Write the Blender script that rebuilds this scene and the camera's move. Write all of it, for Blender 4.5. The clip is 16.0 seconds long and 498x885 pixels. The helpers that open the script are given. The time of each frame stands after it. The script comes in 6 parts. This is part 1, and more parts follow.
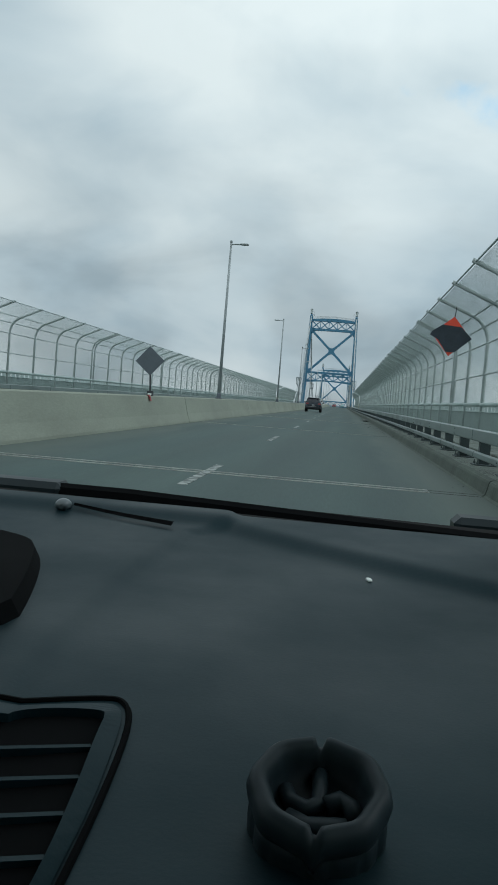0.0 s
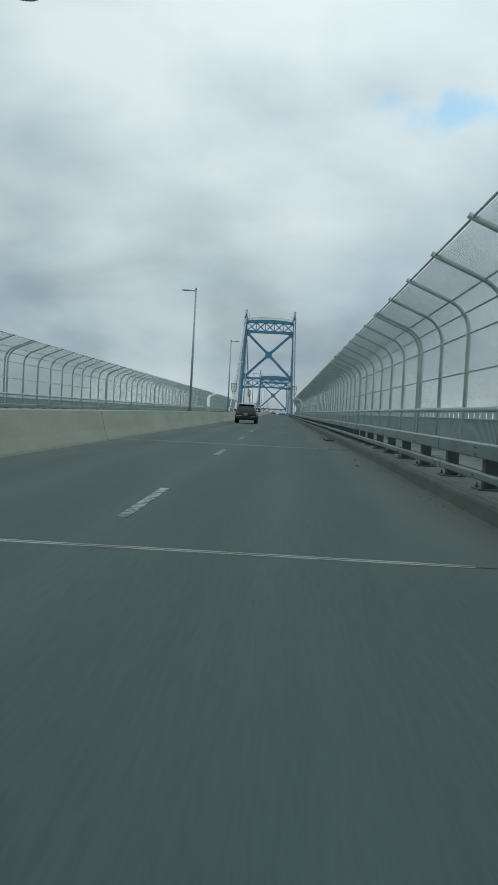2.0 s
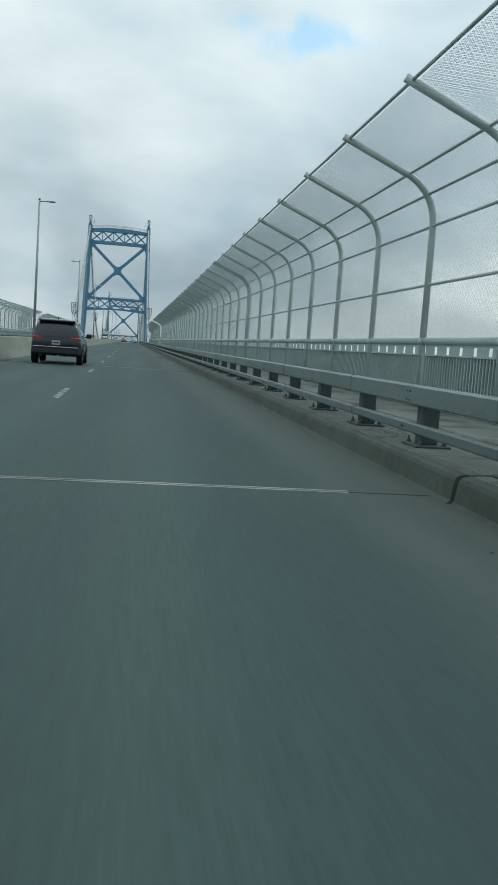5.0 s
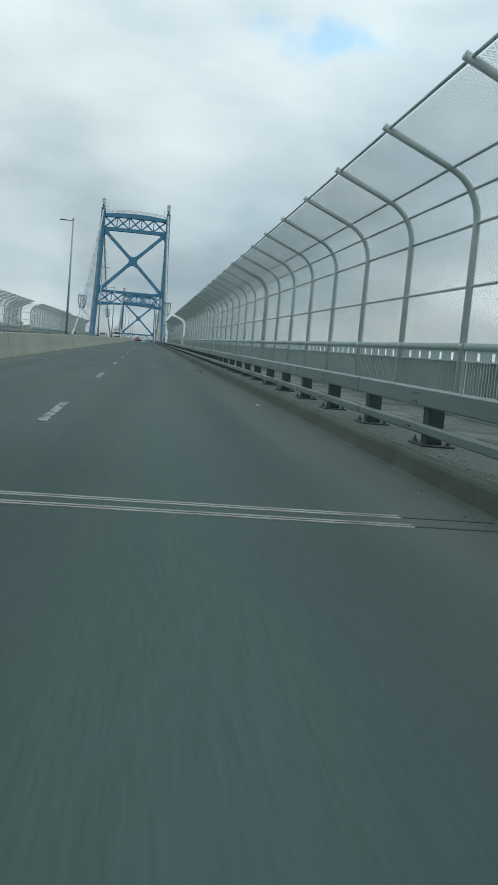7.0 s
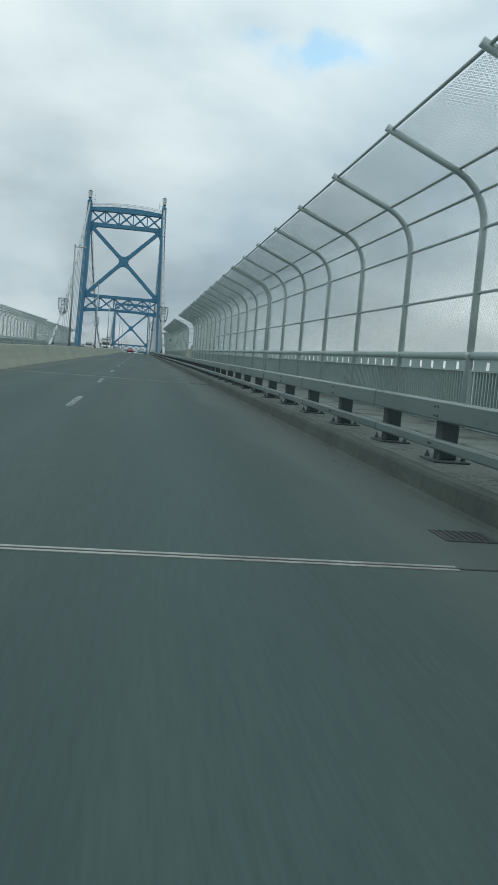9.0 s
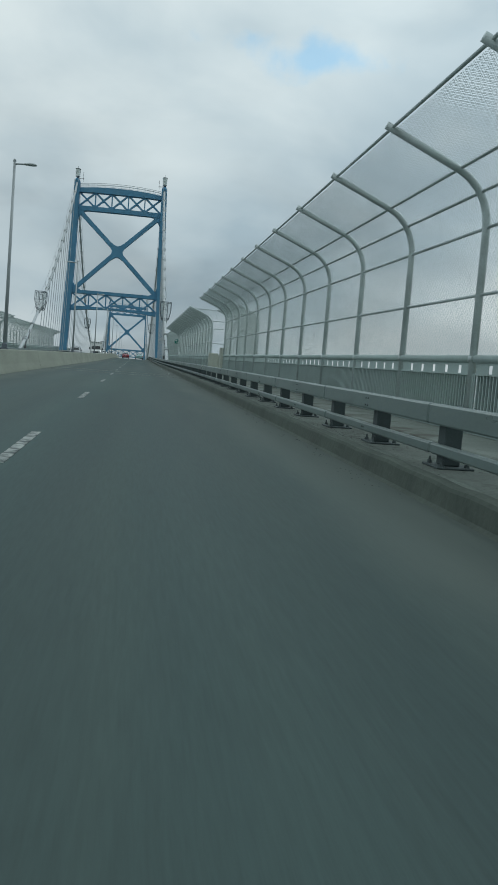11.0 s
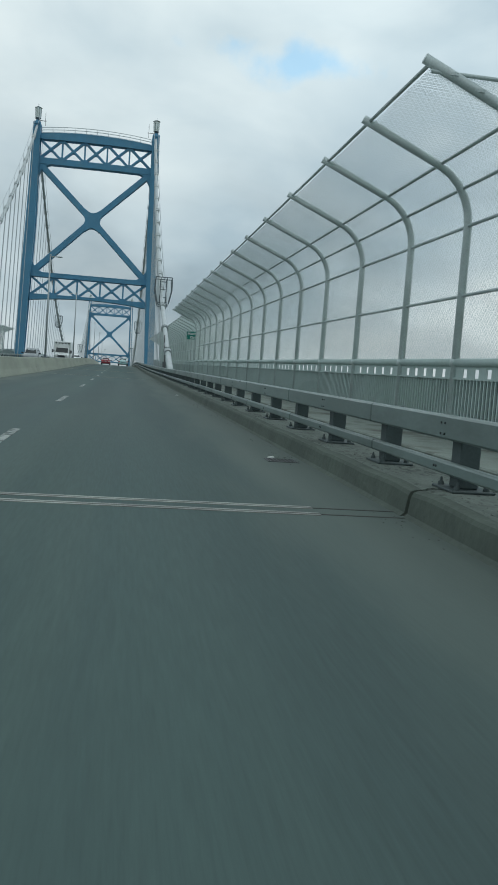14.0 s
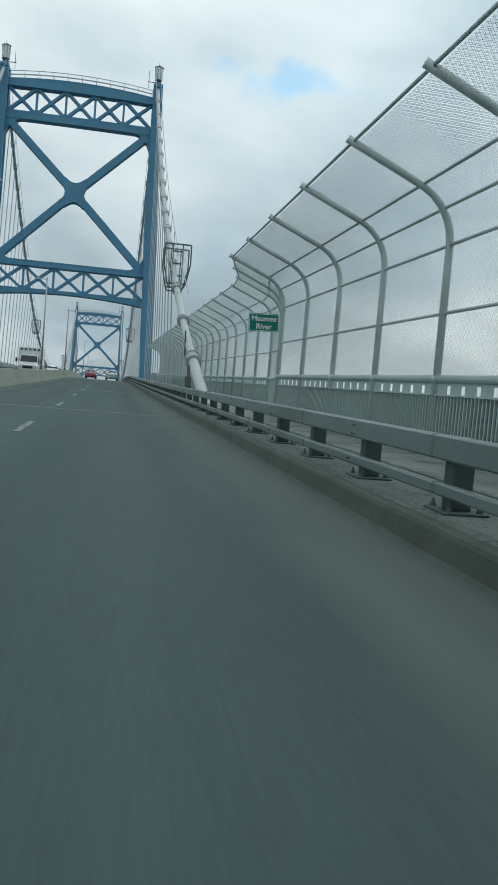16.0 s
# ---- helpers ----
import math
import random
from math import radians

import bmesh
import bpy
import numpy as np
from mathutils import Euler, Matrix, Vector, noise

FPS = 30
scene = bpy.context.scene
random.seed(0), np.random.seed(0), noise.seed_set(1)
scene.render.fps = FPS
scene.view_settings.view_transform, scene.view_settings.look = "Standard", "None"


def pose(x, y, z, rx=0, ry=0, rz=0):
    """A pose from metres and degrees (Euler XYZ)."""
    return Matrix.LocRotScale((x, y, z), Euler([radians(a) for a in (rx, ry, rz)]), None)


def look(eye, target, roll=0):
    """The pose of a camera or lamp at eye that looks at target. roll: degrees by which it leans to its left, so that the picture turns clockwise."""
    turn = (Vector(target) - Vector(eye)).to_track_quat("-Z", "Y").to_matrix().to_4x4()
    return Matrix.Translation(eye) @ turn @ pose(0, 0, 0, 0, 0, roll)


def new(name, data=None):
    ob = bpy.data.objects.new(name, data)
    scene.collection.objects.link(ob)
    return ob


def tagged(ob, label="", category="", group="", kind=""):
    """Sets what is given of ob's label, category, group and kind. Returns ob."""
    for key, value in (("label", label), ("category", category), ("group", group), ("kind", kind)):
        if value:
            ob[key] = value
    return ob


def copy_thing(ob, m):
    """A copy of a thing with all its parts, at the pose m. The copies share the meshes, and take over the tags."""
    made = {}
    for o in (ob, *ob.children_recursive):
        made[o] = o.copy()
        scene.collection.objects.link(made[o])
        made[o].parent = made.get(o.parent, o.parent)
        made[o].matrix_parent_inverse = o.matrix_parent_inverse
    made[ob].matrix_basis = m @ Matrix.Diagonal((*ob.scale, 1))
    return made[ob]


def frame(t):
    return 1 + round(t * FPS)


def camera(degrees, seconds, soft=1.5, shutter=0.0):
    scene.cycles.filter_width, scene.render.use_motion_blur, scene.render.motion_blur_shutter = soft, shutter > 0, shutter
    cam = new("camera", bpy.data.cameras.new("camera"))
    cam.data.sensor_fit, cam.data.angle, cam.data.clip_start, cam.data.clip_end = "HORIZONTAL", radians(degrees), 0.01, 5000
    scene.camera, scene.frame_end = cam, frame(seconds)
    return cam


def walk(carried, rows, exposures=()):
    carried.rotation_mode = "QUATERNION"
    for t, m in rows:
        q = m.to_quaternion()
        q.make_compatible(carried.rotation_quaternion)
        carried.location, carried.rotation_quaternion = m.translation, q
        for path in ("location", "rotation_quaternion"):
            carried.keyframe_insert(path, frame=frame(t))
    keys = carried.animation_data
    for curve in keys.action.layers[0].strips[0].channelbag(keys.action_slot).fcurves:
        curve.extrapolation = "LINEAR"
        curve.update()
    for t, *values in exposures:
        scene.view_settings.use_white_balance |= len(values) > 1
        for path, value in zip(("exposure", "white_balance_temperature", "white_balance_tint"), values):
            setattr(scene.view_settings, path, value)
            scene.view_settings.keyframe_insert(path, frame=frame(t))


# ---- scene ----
cam = camera(33.220, 16.0, 1.7)
# seconds, x, y, z, yaw, pitch, roll
PATH = [
(0.0, 0.000, -0.000, 1.131, 6.16, -0.59, -4.72),
    (0.5, -0.048, 6.280, 1.423, 4.43, 1.64, -4.32),
    (1.0, -0.170, 12.688, 1.698, 3.44, 2.28, -3.43),
    (1.5, -0.279, 19.159, 1.974, 3.01, 0.99, -1.95),
    (2.0, -0.296, 25.790, 2.303, 2.06, 0.29, -3.01),
    (2.5, -0.470, 32.400, 2.574, -2.64, -1.36, -6.14),
    (3.0, -0.400, 38.900, 2.882, -2.26, -3.06, -2.66),
    (3.5, -0.459, 45.950, 3.164, -5.61, -3.68, -2.31),
    (4.0, -0.540, 52.780, 3.486, -8.42, -3.77, -2.53),
    (4.5, -0.522, 59.826, 3.782, -8.47, -4.03, -3.10),
    (7.0, -0.622, 95.593, 5.289, -7.18, -4.03, -4.67),
    (7.5, -0.615, 102.831, 5.598, -7.14, -3.81, -4.55),
    (8.0, -0.598, 110.166, 5.912, -7.18, -3.59, -4.34),
    (8.5, -0.614, 117.678, 6.234, -7.39, -3.49, -4.11),
    (9.0, -0.631, 125.247, 6.560, -7.63, -3.29, -4.30),
    (11.5, -0.569, 163.319, 8.216, -7.95, -2.94, -3.96),
    (12.0, -0.524, 170.961, 8.550, -8.27, -2.87, -4.05),
    (12.5, -0.480, 178.634, 8.883, -8.41, -2.77, -4.05),
    (13.0, -0.441, 186.339, 9.217, -8.56, -2.78, -3.95),
    (13.5, -0.381, 194.026, 9.548, -8.64, -2.69, -3.66),
    (14.0, -0.369, 201.657, 9.875, -8.88, -2.57, -3.77),
    (14.5, -0.345, 209.225, 10.198, -8.73, -2.16, -3.87),
    (15.0, -0.328, 216.716, 10.517, -8.86, -1.97, -4.02),
    (15.5, -0.287, 224.177, 10.833, -9.28, -1.73, -4.13),
    (16.0, -0.310, 231.632, 11.148, -9.68, -1.51, -4.38),
]
walk(cam, [(t, pose(x, y, z, 90 + pitch, roll, yaw)) for t, x, y, z, yaw, pitch, roll in PATH],
     [(0.0, -0.13, 5800, 4.0), (2.0, -0.17, 5800, 4.0), (4.5, -0.02, 5800, 4.0), (7.0, 0.0, 5800, 4.0), (9.0, -0.05, 5800, 4.0), (11.5, -0.33, 5800, 4.0), (12.1, -0.4, 5800, 4.0), (12.6, -0.25, 5800, 4.0), (13.5, -0.1, 5800, 4.0), (14.5, -0.1, 5800, 4.0), (16.0, -0.06, 5800, 4.0)])

# ---- world and light ----
world = bpy.data.worlds.new("overcast_sky")
scene.world = world
world.use_nodes = True
wn, wl = world.node_tree.nodes, world.node_tree.links
wn.clear()

SUN_EL, SUN_AZ = 46.0, 68.0
sky = wn.new("ShaderNodeTexSky")
sky.sky_type, sky.sun_disc = "NISHITA", False
sky.sun_elevation, sky.sun_rotation = radians(SUN_EL), radians(SUN_AZ)
sky.air_density, sky.dust_density, sky.ozone_density = 1.0, 0.3, 1.6
clear = wn.new("ShaderNodeVectorMath")
clear.operation = "MULTIPLY"
clear.inputs[1].default_value = (0.195, 0.225, 0.185)
wl.new(sky.outputs[0], clear.inputs[0])

coord = wn.new("ShaderNodeTexCoord")
split = wn.new("ShaderNodeSeparateXYZ")
wl.new(coord.outputs["Generated"], split.inputs[0])
# cloud layer: the direction carried up to a flat deck
lift = wn.new("ShaderNodeMath")
lift.operation, lift.inputs[1].default_value = "MAXIMUM", 0.0
wl.new(split.outputs[2], lift.inputs[0])
lift2 = wn.new("ShaderNodeMath")
lift2.operation, lift2.inputs[1].default_value = "ADD", 0.5
wl.new(lift.outputs[0], lift2.inputs[0])
deck_uv = wn.new("ShaderNodeVectorMath")
deck_uv.operation = "DIVIDE"
wl.new(coord.outputs["Generated"], deck_uv.inputs[0])
comb = wn.new("ShaderNodeCombineXYZ")
comb.inputs[2].default_value = 1.0
wl.new(lift2.outputs[0], comb.inputs[0])
wl.new(lift2.outputs[0], comb.inputs[1])
wl.new(comb.outputs[0], deck_uv.inputs[1])


def cloud_noise(scale, detail, rough, lo, hi, shift):
    m = wn.new("ShaderNodeMapping")
    m.inputs["Location"].default_value = shift
    wl.new(deck_uv.outputs[0], m.inputs[0])
    n = wn.new("ShaderNodeTexNoise")
    n.inputs["Scale"].default_value, n.inputs["Detail"].default_value, n.inputs["Roughness"].default_value = scale, detail, rough
    n.inputs["Distortion"].default_value = 0.35
    wl.new(m.outputs[0], n.inputs[0])
    r = wn.new("ShaderNodeMapRange")
    r.interpolation_type = "SMOOTHSTEP"
    r.inputs["From Min"].default_value, r.inputs["From Max"].default_value = lo, hi
    wl.new(n.outputs[0], r.inputs[0])
    return r.outputs[0]


big = cloud_noise(1.25, 4, 0.45, 0.3, 0.68, (3.1, 0.7, 0))
fine = cloud_noise(3.6, 5, 0.5, 0.28, 0.74, (7.3, 2.2, 0))
mixn = wn.new("ShaderNodeMix")
mixn.inputs[0].default_value = 0.36
wl.new(big, mixn.inputs[2])
wl.new(fine, mixn.inputs[3])
ramp = wn.new("ShaderNodeValToRGB")
ramp.color_ramp.elements[0].position, ramp.color_ramp.elements[0].color = 0.15, (0.49, 0.563, 0.584, 1)
ramp.color_ramp.elements[1].position, ramp.color_ramp.elements[1].color = 0.78, (0.838, 0.852, 0.802, 1)
wl.new(mixn.outputs[0], ramp.inputs[0])
# lighter and higher up the clouds thin out
high = wn.new("ShaderNodeMapRange")
high.inputs["From Min"].default_value, high.inputs["From Max"].default_value = 0.0, 0.36
high.inputs["To Min"].default_value, high.inputs["To Max"].default_value = 0.74, 1.0
wl.new(split.outputs[2], high.inputs[0])
lit = wn.new("ShaderNodeVectorMath")
lit.operation = "SCALE"
wl.new(ramp.outputs[0], lit.inputs[0])
# clouds brightened towards a set direction up ahead, not the sun's
toward = wn.new("ShaderNodeVectorMath")
toward.operation = "DOT_PRODUCT"
toward.inputs[1].default_value = (0.384, 0.548, 0.743)
wl.new(coord.outputs["Generated"], toward.inputs[0])
halo = wn.new("ShaderNodeMapRange")
halo.inputs["From Min"].default_value, halo.inputs["From Max"].default_value = 0.55, 0.95
halo.inputs["To Min"].default_value, halo.inputs["To Max"].default_value = 0.97, 1.2
wl.new(toward.outputs["Value"], halo.inputs[0])
bright = wn.new("ShaderNodeMath")
bright.operation = "MULTIPLY"
wl.new(high.outputs[0], bright.inputs[0])
wl.new(halo.outputs[0], bright.inputs[1])
# long flat banks of cloud low over the horizon
bank_map = wn.new("ShaderNodeMapping")
bank_map.inputs["Location"].default_value, bank_map.inputs["Scale"].default_value = (1.7, 0.4, 2.3), (3.0, 3.0, 6.5)
wl.new(coord.outputs["Generated"], bank_map.inputs[0])
bank = wn.new("ShaderNodeTexNoise")
bank.inputs["Scale"].default_value, bank.inputs["Detail"].default_value, bank.inputs["Roughness"].default_value = 1.55, 4.5, 0.48
bank.inputs["Distortion"].default_value = 0.5
wl.new(bank_map.outputs[0], bank.inputs[0])
bank_tone = wn.new("ShaderNodeMapRange")
bank_tone.interpolation_type = "SMOOTHSTEP"
for k, v in (("From Min", 0.36), ("From Max", 0.62), ("To Min", -0.13), ("To Max", 0.16)):
    bank_tone.inputs[k].default_value = v
wl.new(bank.outputs[0], bank_tone.inputs[0])
bank_low = wn.new("ShaderNodeMapRange")
bank_low.interpolation_type = "SMOOTHSTEP"
for k, v in (("From Min", 0.08), ("From Max", 0.34), ("To Min", 1.0), ("To Max", 0.12)):
    bank_low.inputs[k].default_value = v
wl.new(split.outputs[2], bank_low.inputs[0])
bank_mul = wn.new("ShaderNodeMath")
bank_mul.operation = "MULTIPLY"
wl.new(bank_tone.outputs[0], bank_mul.inputs[0])
wl.new(bank_low.outputs[0], bank_mul.inputs[1])
bank_on = wn.new("ShaderNodeMath")
bank_on.operation, bank_on.inputs[1].default_value = "ADD", 1.0
wl.new(bank_mul.outputs[0], bank_on.inputs[0])
banked = wn.new("ShaderNodeMath")
banked.operation = "MULTIPLY"
wl.new(bright.outputs[0], banked.inputs[0])
wl.new(bank_on.outputs[0], banked.inputs[1])
wl.new(banked.outputs[0], lit.inputs["Scale"])
# the torn opening where blue shows
gap_at = wn.new("ShaderNodeVectorMath")
gap_at.operation = "SUBTRACT"
gap_at.inputs[1].default_value = (0.172, 0.911, 0.374)
wl.new(coord.outputs["Generated"], gap_at.inputs[0])
gap_scale = wn.new("ShaderNodeVectorMath")
gap_scale.operation = "MULTIPLY"
gap_scale.inputs[1].default_value = (9.5, 8.0, 46.0)
wl.new(gap_at.outputs[0], gap_scale.inputs[0])
gap_len = wn.new("ShaderNodeVectorMath")
gap_len.operation = "LENGTH"
wl.new(gap_scale.outputs[0], gap_len.inputs[0])
gap_noise = wn.new("ShaderNodeTexNoise")
gap_noise.inputs["Scale"].default_value, gap_noise.inputs["Detail"].default_value = 22.0, 5.0
wl.new(coord.outputs["Generated"], gap_noise.inputs[0])
gap_sum = wn.new("ShaderNodeMath")
gap_sum.operation = "MULTIPLY_ADD"
gap_sum.inputs[1].default_value = 2.6
wl.new(gap_noise.outputs[0], gap_sum.inputs[0])
wl.new(gap_len.outputs["Value"], gap_sum.inputs[2])
gap = wn.new("ShaderNodeMapRange")
gap.interpolation_type = "SMOOTHSTEP"
gap.inputs["From Min"].default_value, gap.inputs["From Max"].default_value = 1.3, 2.35
gap.inputs["To Min"].default_value, gap.inputs["To Max"].default_value = 0.4, 1.0
wl.new(gap_sum.outputs[0], gap.inputs[0])
blend = wn.new("ShaderNodeMix")
blend.data_type = "RGBA"
wl.new(gap.outputs[0], blend.inputs[0])
wl.new(clear.outputs[0], blend.inputs[6])
wl.new(lit.outputs[0], blend.inputs[7])
bg = wn.new("ShaderNodeBackground")
bg.inputs[1].default_value = 1.0
wl.new(blend.outputs[2], bg.inputs[0])
wout = wn.new("ShaderNodeOutputWorld")
wl.new(bg.outputs[0], wout.inputs[0])

sun_data = bpy.data.lights.new("sun", "SUN")
sun_data.energy, sun_data.angle, sun_data.color = 0.7, radians(18), (1.0, 0.96, 0.9)
sun = new("sun", sun_data)
sa, se = radians(SUN_AZ), radians(SUN_EL)
sun.matrix_world = look(Vector((math.sin(sa) * math.cos(se), math.cos(sa) * math.cos(se), math.sin(se))) * 300, (0, 0, 0))

# ---- the road's line ----
KNOT_Y = [0, 80, 160, 240, 330, 454, 578, 700]
KNOT_S = [0.0451, 0.0423, 0.0438, 0.0419, 0.0470, 0.0, -0.0470, -0.043]
GRID_Y = np.linspace(0, 700, 351)
_s = np.interp(GRID_Y, KNOT_Y, KNOT_S)
GRID_Z = np.concatenate([[0], np.cumsum(np.diff(GRID_Y) * 0.5 * (_s[1:] + _s[:-1]))])


def road_z(y):
    return float(np.interp(y, GRID_Y, GRID_Z)) + min(y, 0) * KNOT_S[0]


def on_road(x, y, h):
    return Vector((x, y, road_z(y) + h))


def seat(x, y, h=0.0):
    """A pose on the road at x, y, tipped along its grade."""
    return pose(x, y, road_z(y) + h, math.degrees(math.atan2(road_z(y + 1) - road_z(y - 1), 2)))


# ---- materials ----
def material(name, colour, rough=0.6, metal=0.0, vary=0.12, scale=3.0, fine=60.0, bump=0.0, spot=None, spot_at=(0.55, 0.75), spot_scale=1.2, stretch=(1, 1, 1), each=0.0):
    """A surface with two scales of change: grain and stains. spot: a second colour in patches; each: change from piece to piece."""
    m = bpy.data.materials.new(name)
    m.use_nodes = True
    nt, ln = m.node_tree.nodes, m.node_tree.links
    b = nt["Principled BSDF"]
    b.inputs["Roughness"].default_value, b.inputs["Metallic"].default_value = rough, metal
    mp = nt.new("ShaderNodeMapping")
    mp.inputs["Scale"].default_value = stretch
    geo = nt.new("ShaderNodeNewGeometry")
    ln.new(geo.outputs["Position"], mp.inputs[0])

    def noise_at(s, detail=5.0):
        n = nt.new("ShaderNodeTexNoise")
        n.inputs["Scale"].default_value, n.inputs["Detail"].default_value, n.inputs["Roughness"].default_value = s, detail, 0.6
        ln.new(mp.outputs[0], n.inputs[0])
        return n.outputs[0]

    def rng(v, a, b2, c, d):
        r = nt.new("ShaderNodeMapRange")
        for k, x in zip(("From Min", "From Max", "To Min", "To Max"), (a, b2, c, d)):
            r.inputs[k].default_value = x
        ln.new(v, r.inputs[0])
        return r.outputs[0]

    def mul(a, c):
        n = nt.new("ShaderNodeMath")
        n.operation = "MULTIPLY"
        ln.new(a, n.inputs[0])
        ln.new(c, n.inputs[1])
        return n.outputs[0]

    large, small = noise_at(scale), noise_at(fine, 3.0)
    v = mul(rng(large, 0.25, 0.75, 1 - vary, 1 + vary), rng(small, 0.25, 0.75, 1 - vary * 0.7, 1 + vary * 0.7))
    if each:
        oi = nt.new("ShaderNodeObjectInfo")
        v = mul(v, rng(oi.outputs["Random"], 0, 1, 1 - each, 1 + each))
    base = nt.new("ShaderNodeRGB")
    base.outputs[0].default_value = (*colour, 1)
    col = base.outputs[0]
    if spot:
        mx = nt.new("ShaderNodeMix")
        mx.data_type = "RGBA"
        ln.new(rng(noise_at(spot_scale, 7.0), *spot_at, 0, 1), mx.inputs[0])
        ln.new(col, mx.inputs[6])
        mx.inputs[7].default_value = (*spot, 1)
        col = mx.outputs[2]
    sc = nt.new("ShaderNodeVectorMath")
    sc.operation = "SCALE"
    ln.new(col, sc.inputs[0])
    ln.new(v, sc.inputs["Scale"])
    ln.new(sc.outputs[0], b.inputs["Base Color"])
    ln.new(rng(large, 0.3, 0.7, max(rough - 0.08, 0.02), min(rough + 0.1, 1)), b.inputs["Roughness"])
    if bump:
        bp = nt.new("ShaderNodeBump")
        bp.inputs["Strength"].default_value, bp.inputs["Distance"].default_value = bump, 0.01
        ln.new(small, bp.inputs["Height"])
        ln.new(bp.outputs[0], b.inputs["Normal"])
    return m


M_ROAD = material("worn_concrete_road", (0.0445, 0.0745, 0.0715), 0.82, vary=0.17, scale=0.35, fine=45, bump=0.25, spot=(0.057, 0.0895, 0.082), spot_at=(0.42, 0.66), spot_scale=0.9, stretch=(1, 0.045, 1))
M_LEDGE = material("kerb_concrete", (0.155, 0.183, 0.162), 0.9, vary=0.24, scale=1.1, fine=28, bump=0.9, spot=(0.092, 0.11, 0.095), spot_at=(0.55, 0.7), spot_scale=2.6)


def gutter(m, foot, colour):
    """Tan dust gathered along the kerb with a ragged edge, and faint tyre-polished tracks."""
    nt, ln = m.node_tree.nodes, m.node_tree.links
    b = nt["Principled BSDF"]
    src = b.inputs["Base Color"].links[0].from_socket
    geo = nt.new("ShaderNodeNewGeometry")
    sep = nt.new("ShaderNodeSeparateXYZ")
    ln.new(geo.outputs["Position"], sep.inputs[0])
    off = nt.new("ShaderNodeMath")          # distance from the bridge's middle line
    off.operation, off.inputs[1].default_value = "ADD", 5.95
    ln.new(sep.outputs[0], off.inputs[0])
    dist = nt.new("ShaderNodeMath")
    dist.operation = "ABSOLUTE"
    ln.new(off.outputs[0], dist.inputs[0])
    mp = nt.new("ShaderNodeMapping")
    mp.inputs["Scale"].default_value = (0.9, 0.12, 1)
    ln.new(geo.outputs["Position"], mp.inputs[0])
    nz = nt.new("ShaderNodeTexNoise")
    nz.inputs["Scale"].default_value, nz.inputs["Detail"].default_value = 1.6, 6.0
    ln.new(mp.outputs[0], nz.inputs[0])
    add = nt.new("ShaderNodeMath")
    add.operation, add.inputs[1].default_value = "MULTIPLY_ADD", 1.6
    ln.new(nz.outputs[0], add.inputs[0])
    ln.new(dist.outputs[0], add.inputs[2])
    r = nt.new("ShaderNodeMapRange")
    r.interpolation_type = "SMOOTHSTEP"
    for k, v in (("From Min", foot), ("From Max", foot + 1.15), ("To Min", 0.0), ("To Max", 0.9)):
        r.inputs[k].default_value = v
    ln.new(add.outputs[0], r.inputs[0])
    wave = nt.new("ShaderNodeMath")         # tracks worn paler by tyres
    wave.operation, wave.inputs[1].default_value = "MULTIPLY", 3.55
    ln.new(dist.outputs[0], wave.inputs[0])
    cosn = nt.new("ShaderNodeMath")
    cosn.operation = "SINE"
    ln.new(wave.outputs[0], cosn.inputs[0])
    tr = nt.new("ShaderNodeMapRange")
    for k, v in (("From Min", -1.0), ("From Max", 1.0), ("To Min", 0.93), ("To Max", 1.07)):
        tr.inputs[k].default_value = v
    ln.new(cosn.outputs[0], tr.inputs[0])
    sc = nt.new("ShaderNodeVectorMath")
    sc.operation = "SCALE"
    ln.new(src, sc.inputs[0])
    ln.new(tr.outputs[0], sc.inputs["Scale"])
    inner = nt.new("ShaderNodeMath")        # the same dust thrown up along the median
    inner.operation, inner.inputs[1].default_value = "MULTIPLY_ADD", -1.5
    ln.new(nz.outputs[0], inner.inputs[0])
    ln.new(dist.outputs[0], inner.inputs[2])
    ri = nt.new("ShaderNodeMapRange")
    ri.interpolation_type = "SMOOTHSTEP"
    for k, v in (("From Min", -0.3), ("From Max", 0.9), ("To Min", 1.0), ("To Max", 0.0)):
        ri.inputs[k].default_value = v
    ln.new(inner.outputs[0], ri.inputs[0])
    both = nt.new("ShaderNodeMath")
    both.operation = "MAXIMUM"
    ln.new(r.outputs[0], both.inputs[0])
    ln.new(ri.outputs[0], both.inputs[1])
    mx = nt.new("ShaderNodeMix")
    mx.data_type = "RGBA"
    ln.new(both.outputs[0], mx.inputs[0])
    ln.new(sc.outputs[0], mx.inputs[6])
    mx.inputs[7].default_value = (*colour, 1)
    ln.new(mx.outputs[2], b.inputs["Base Color"])


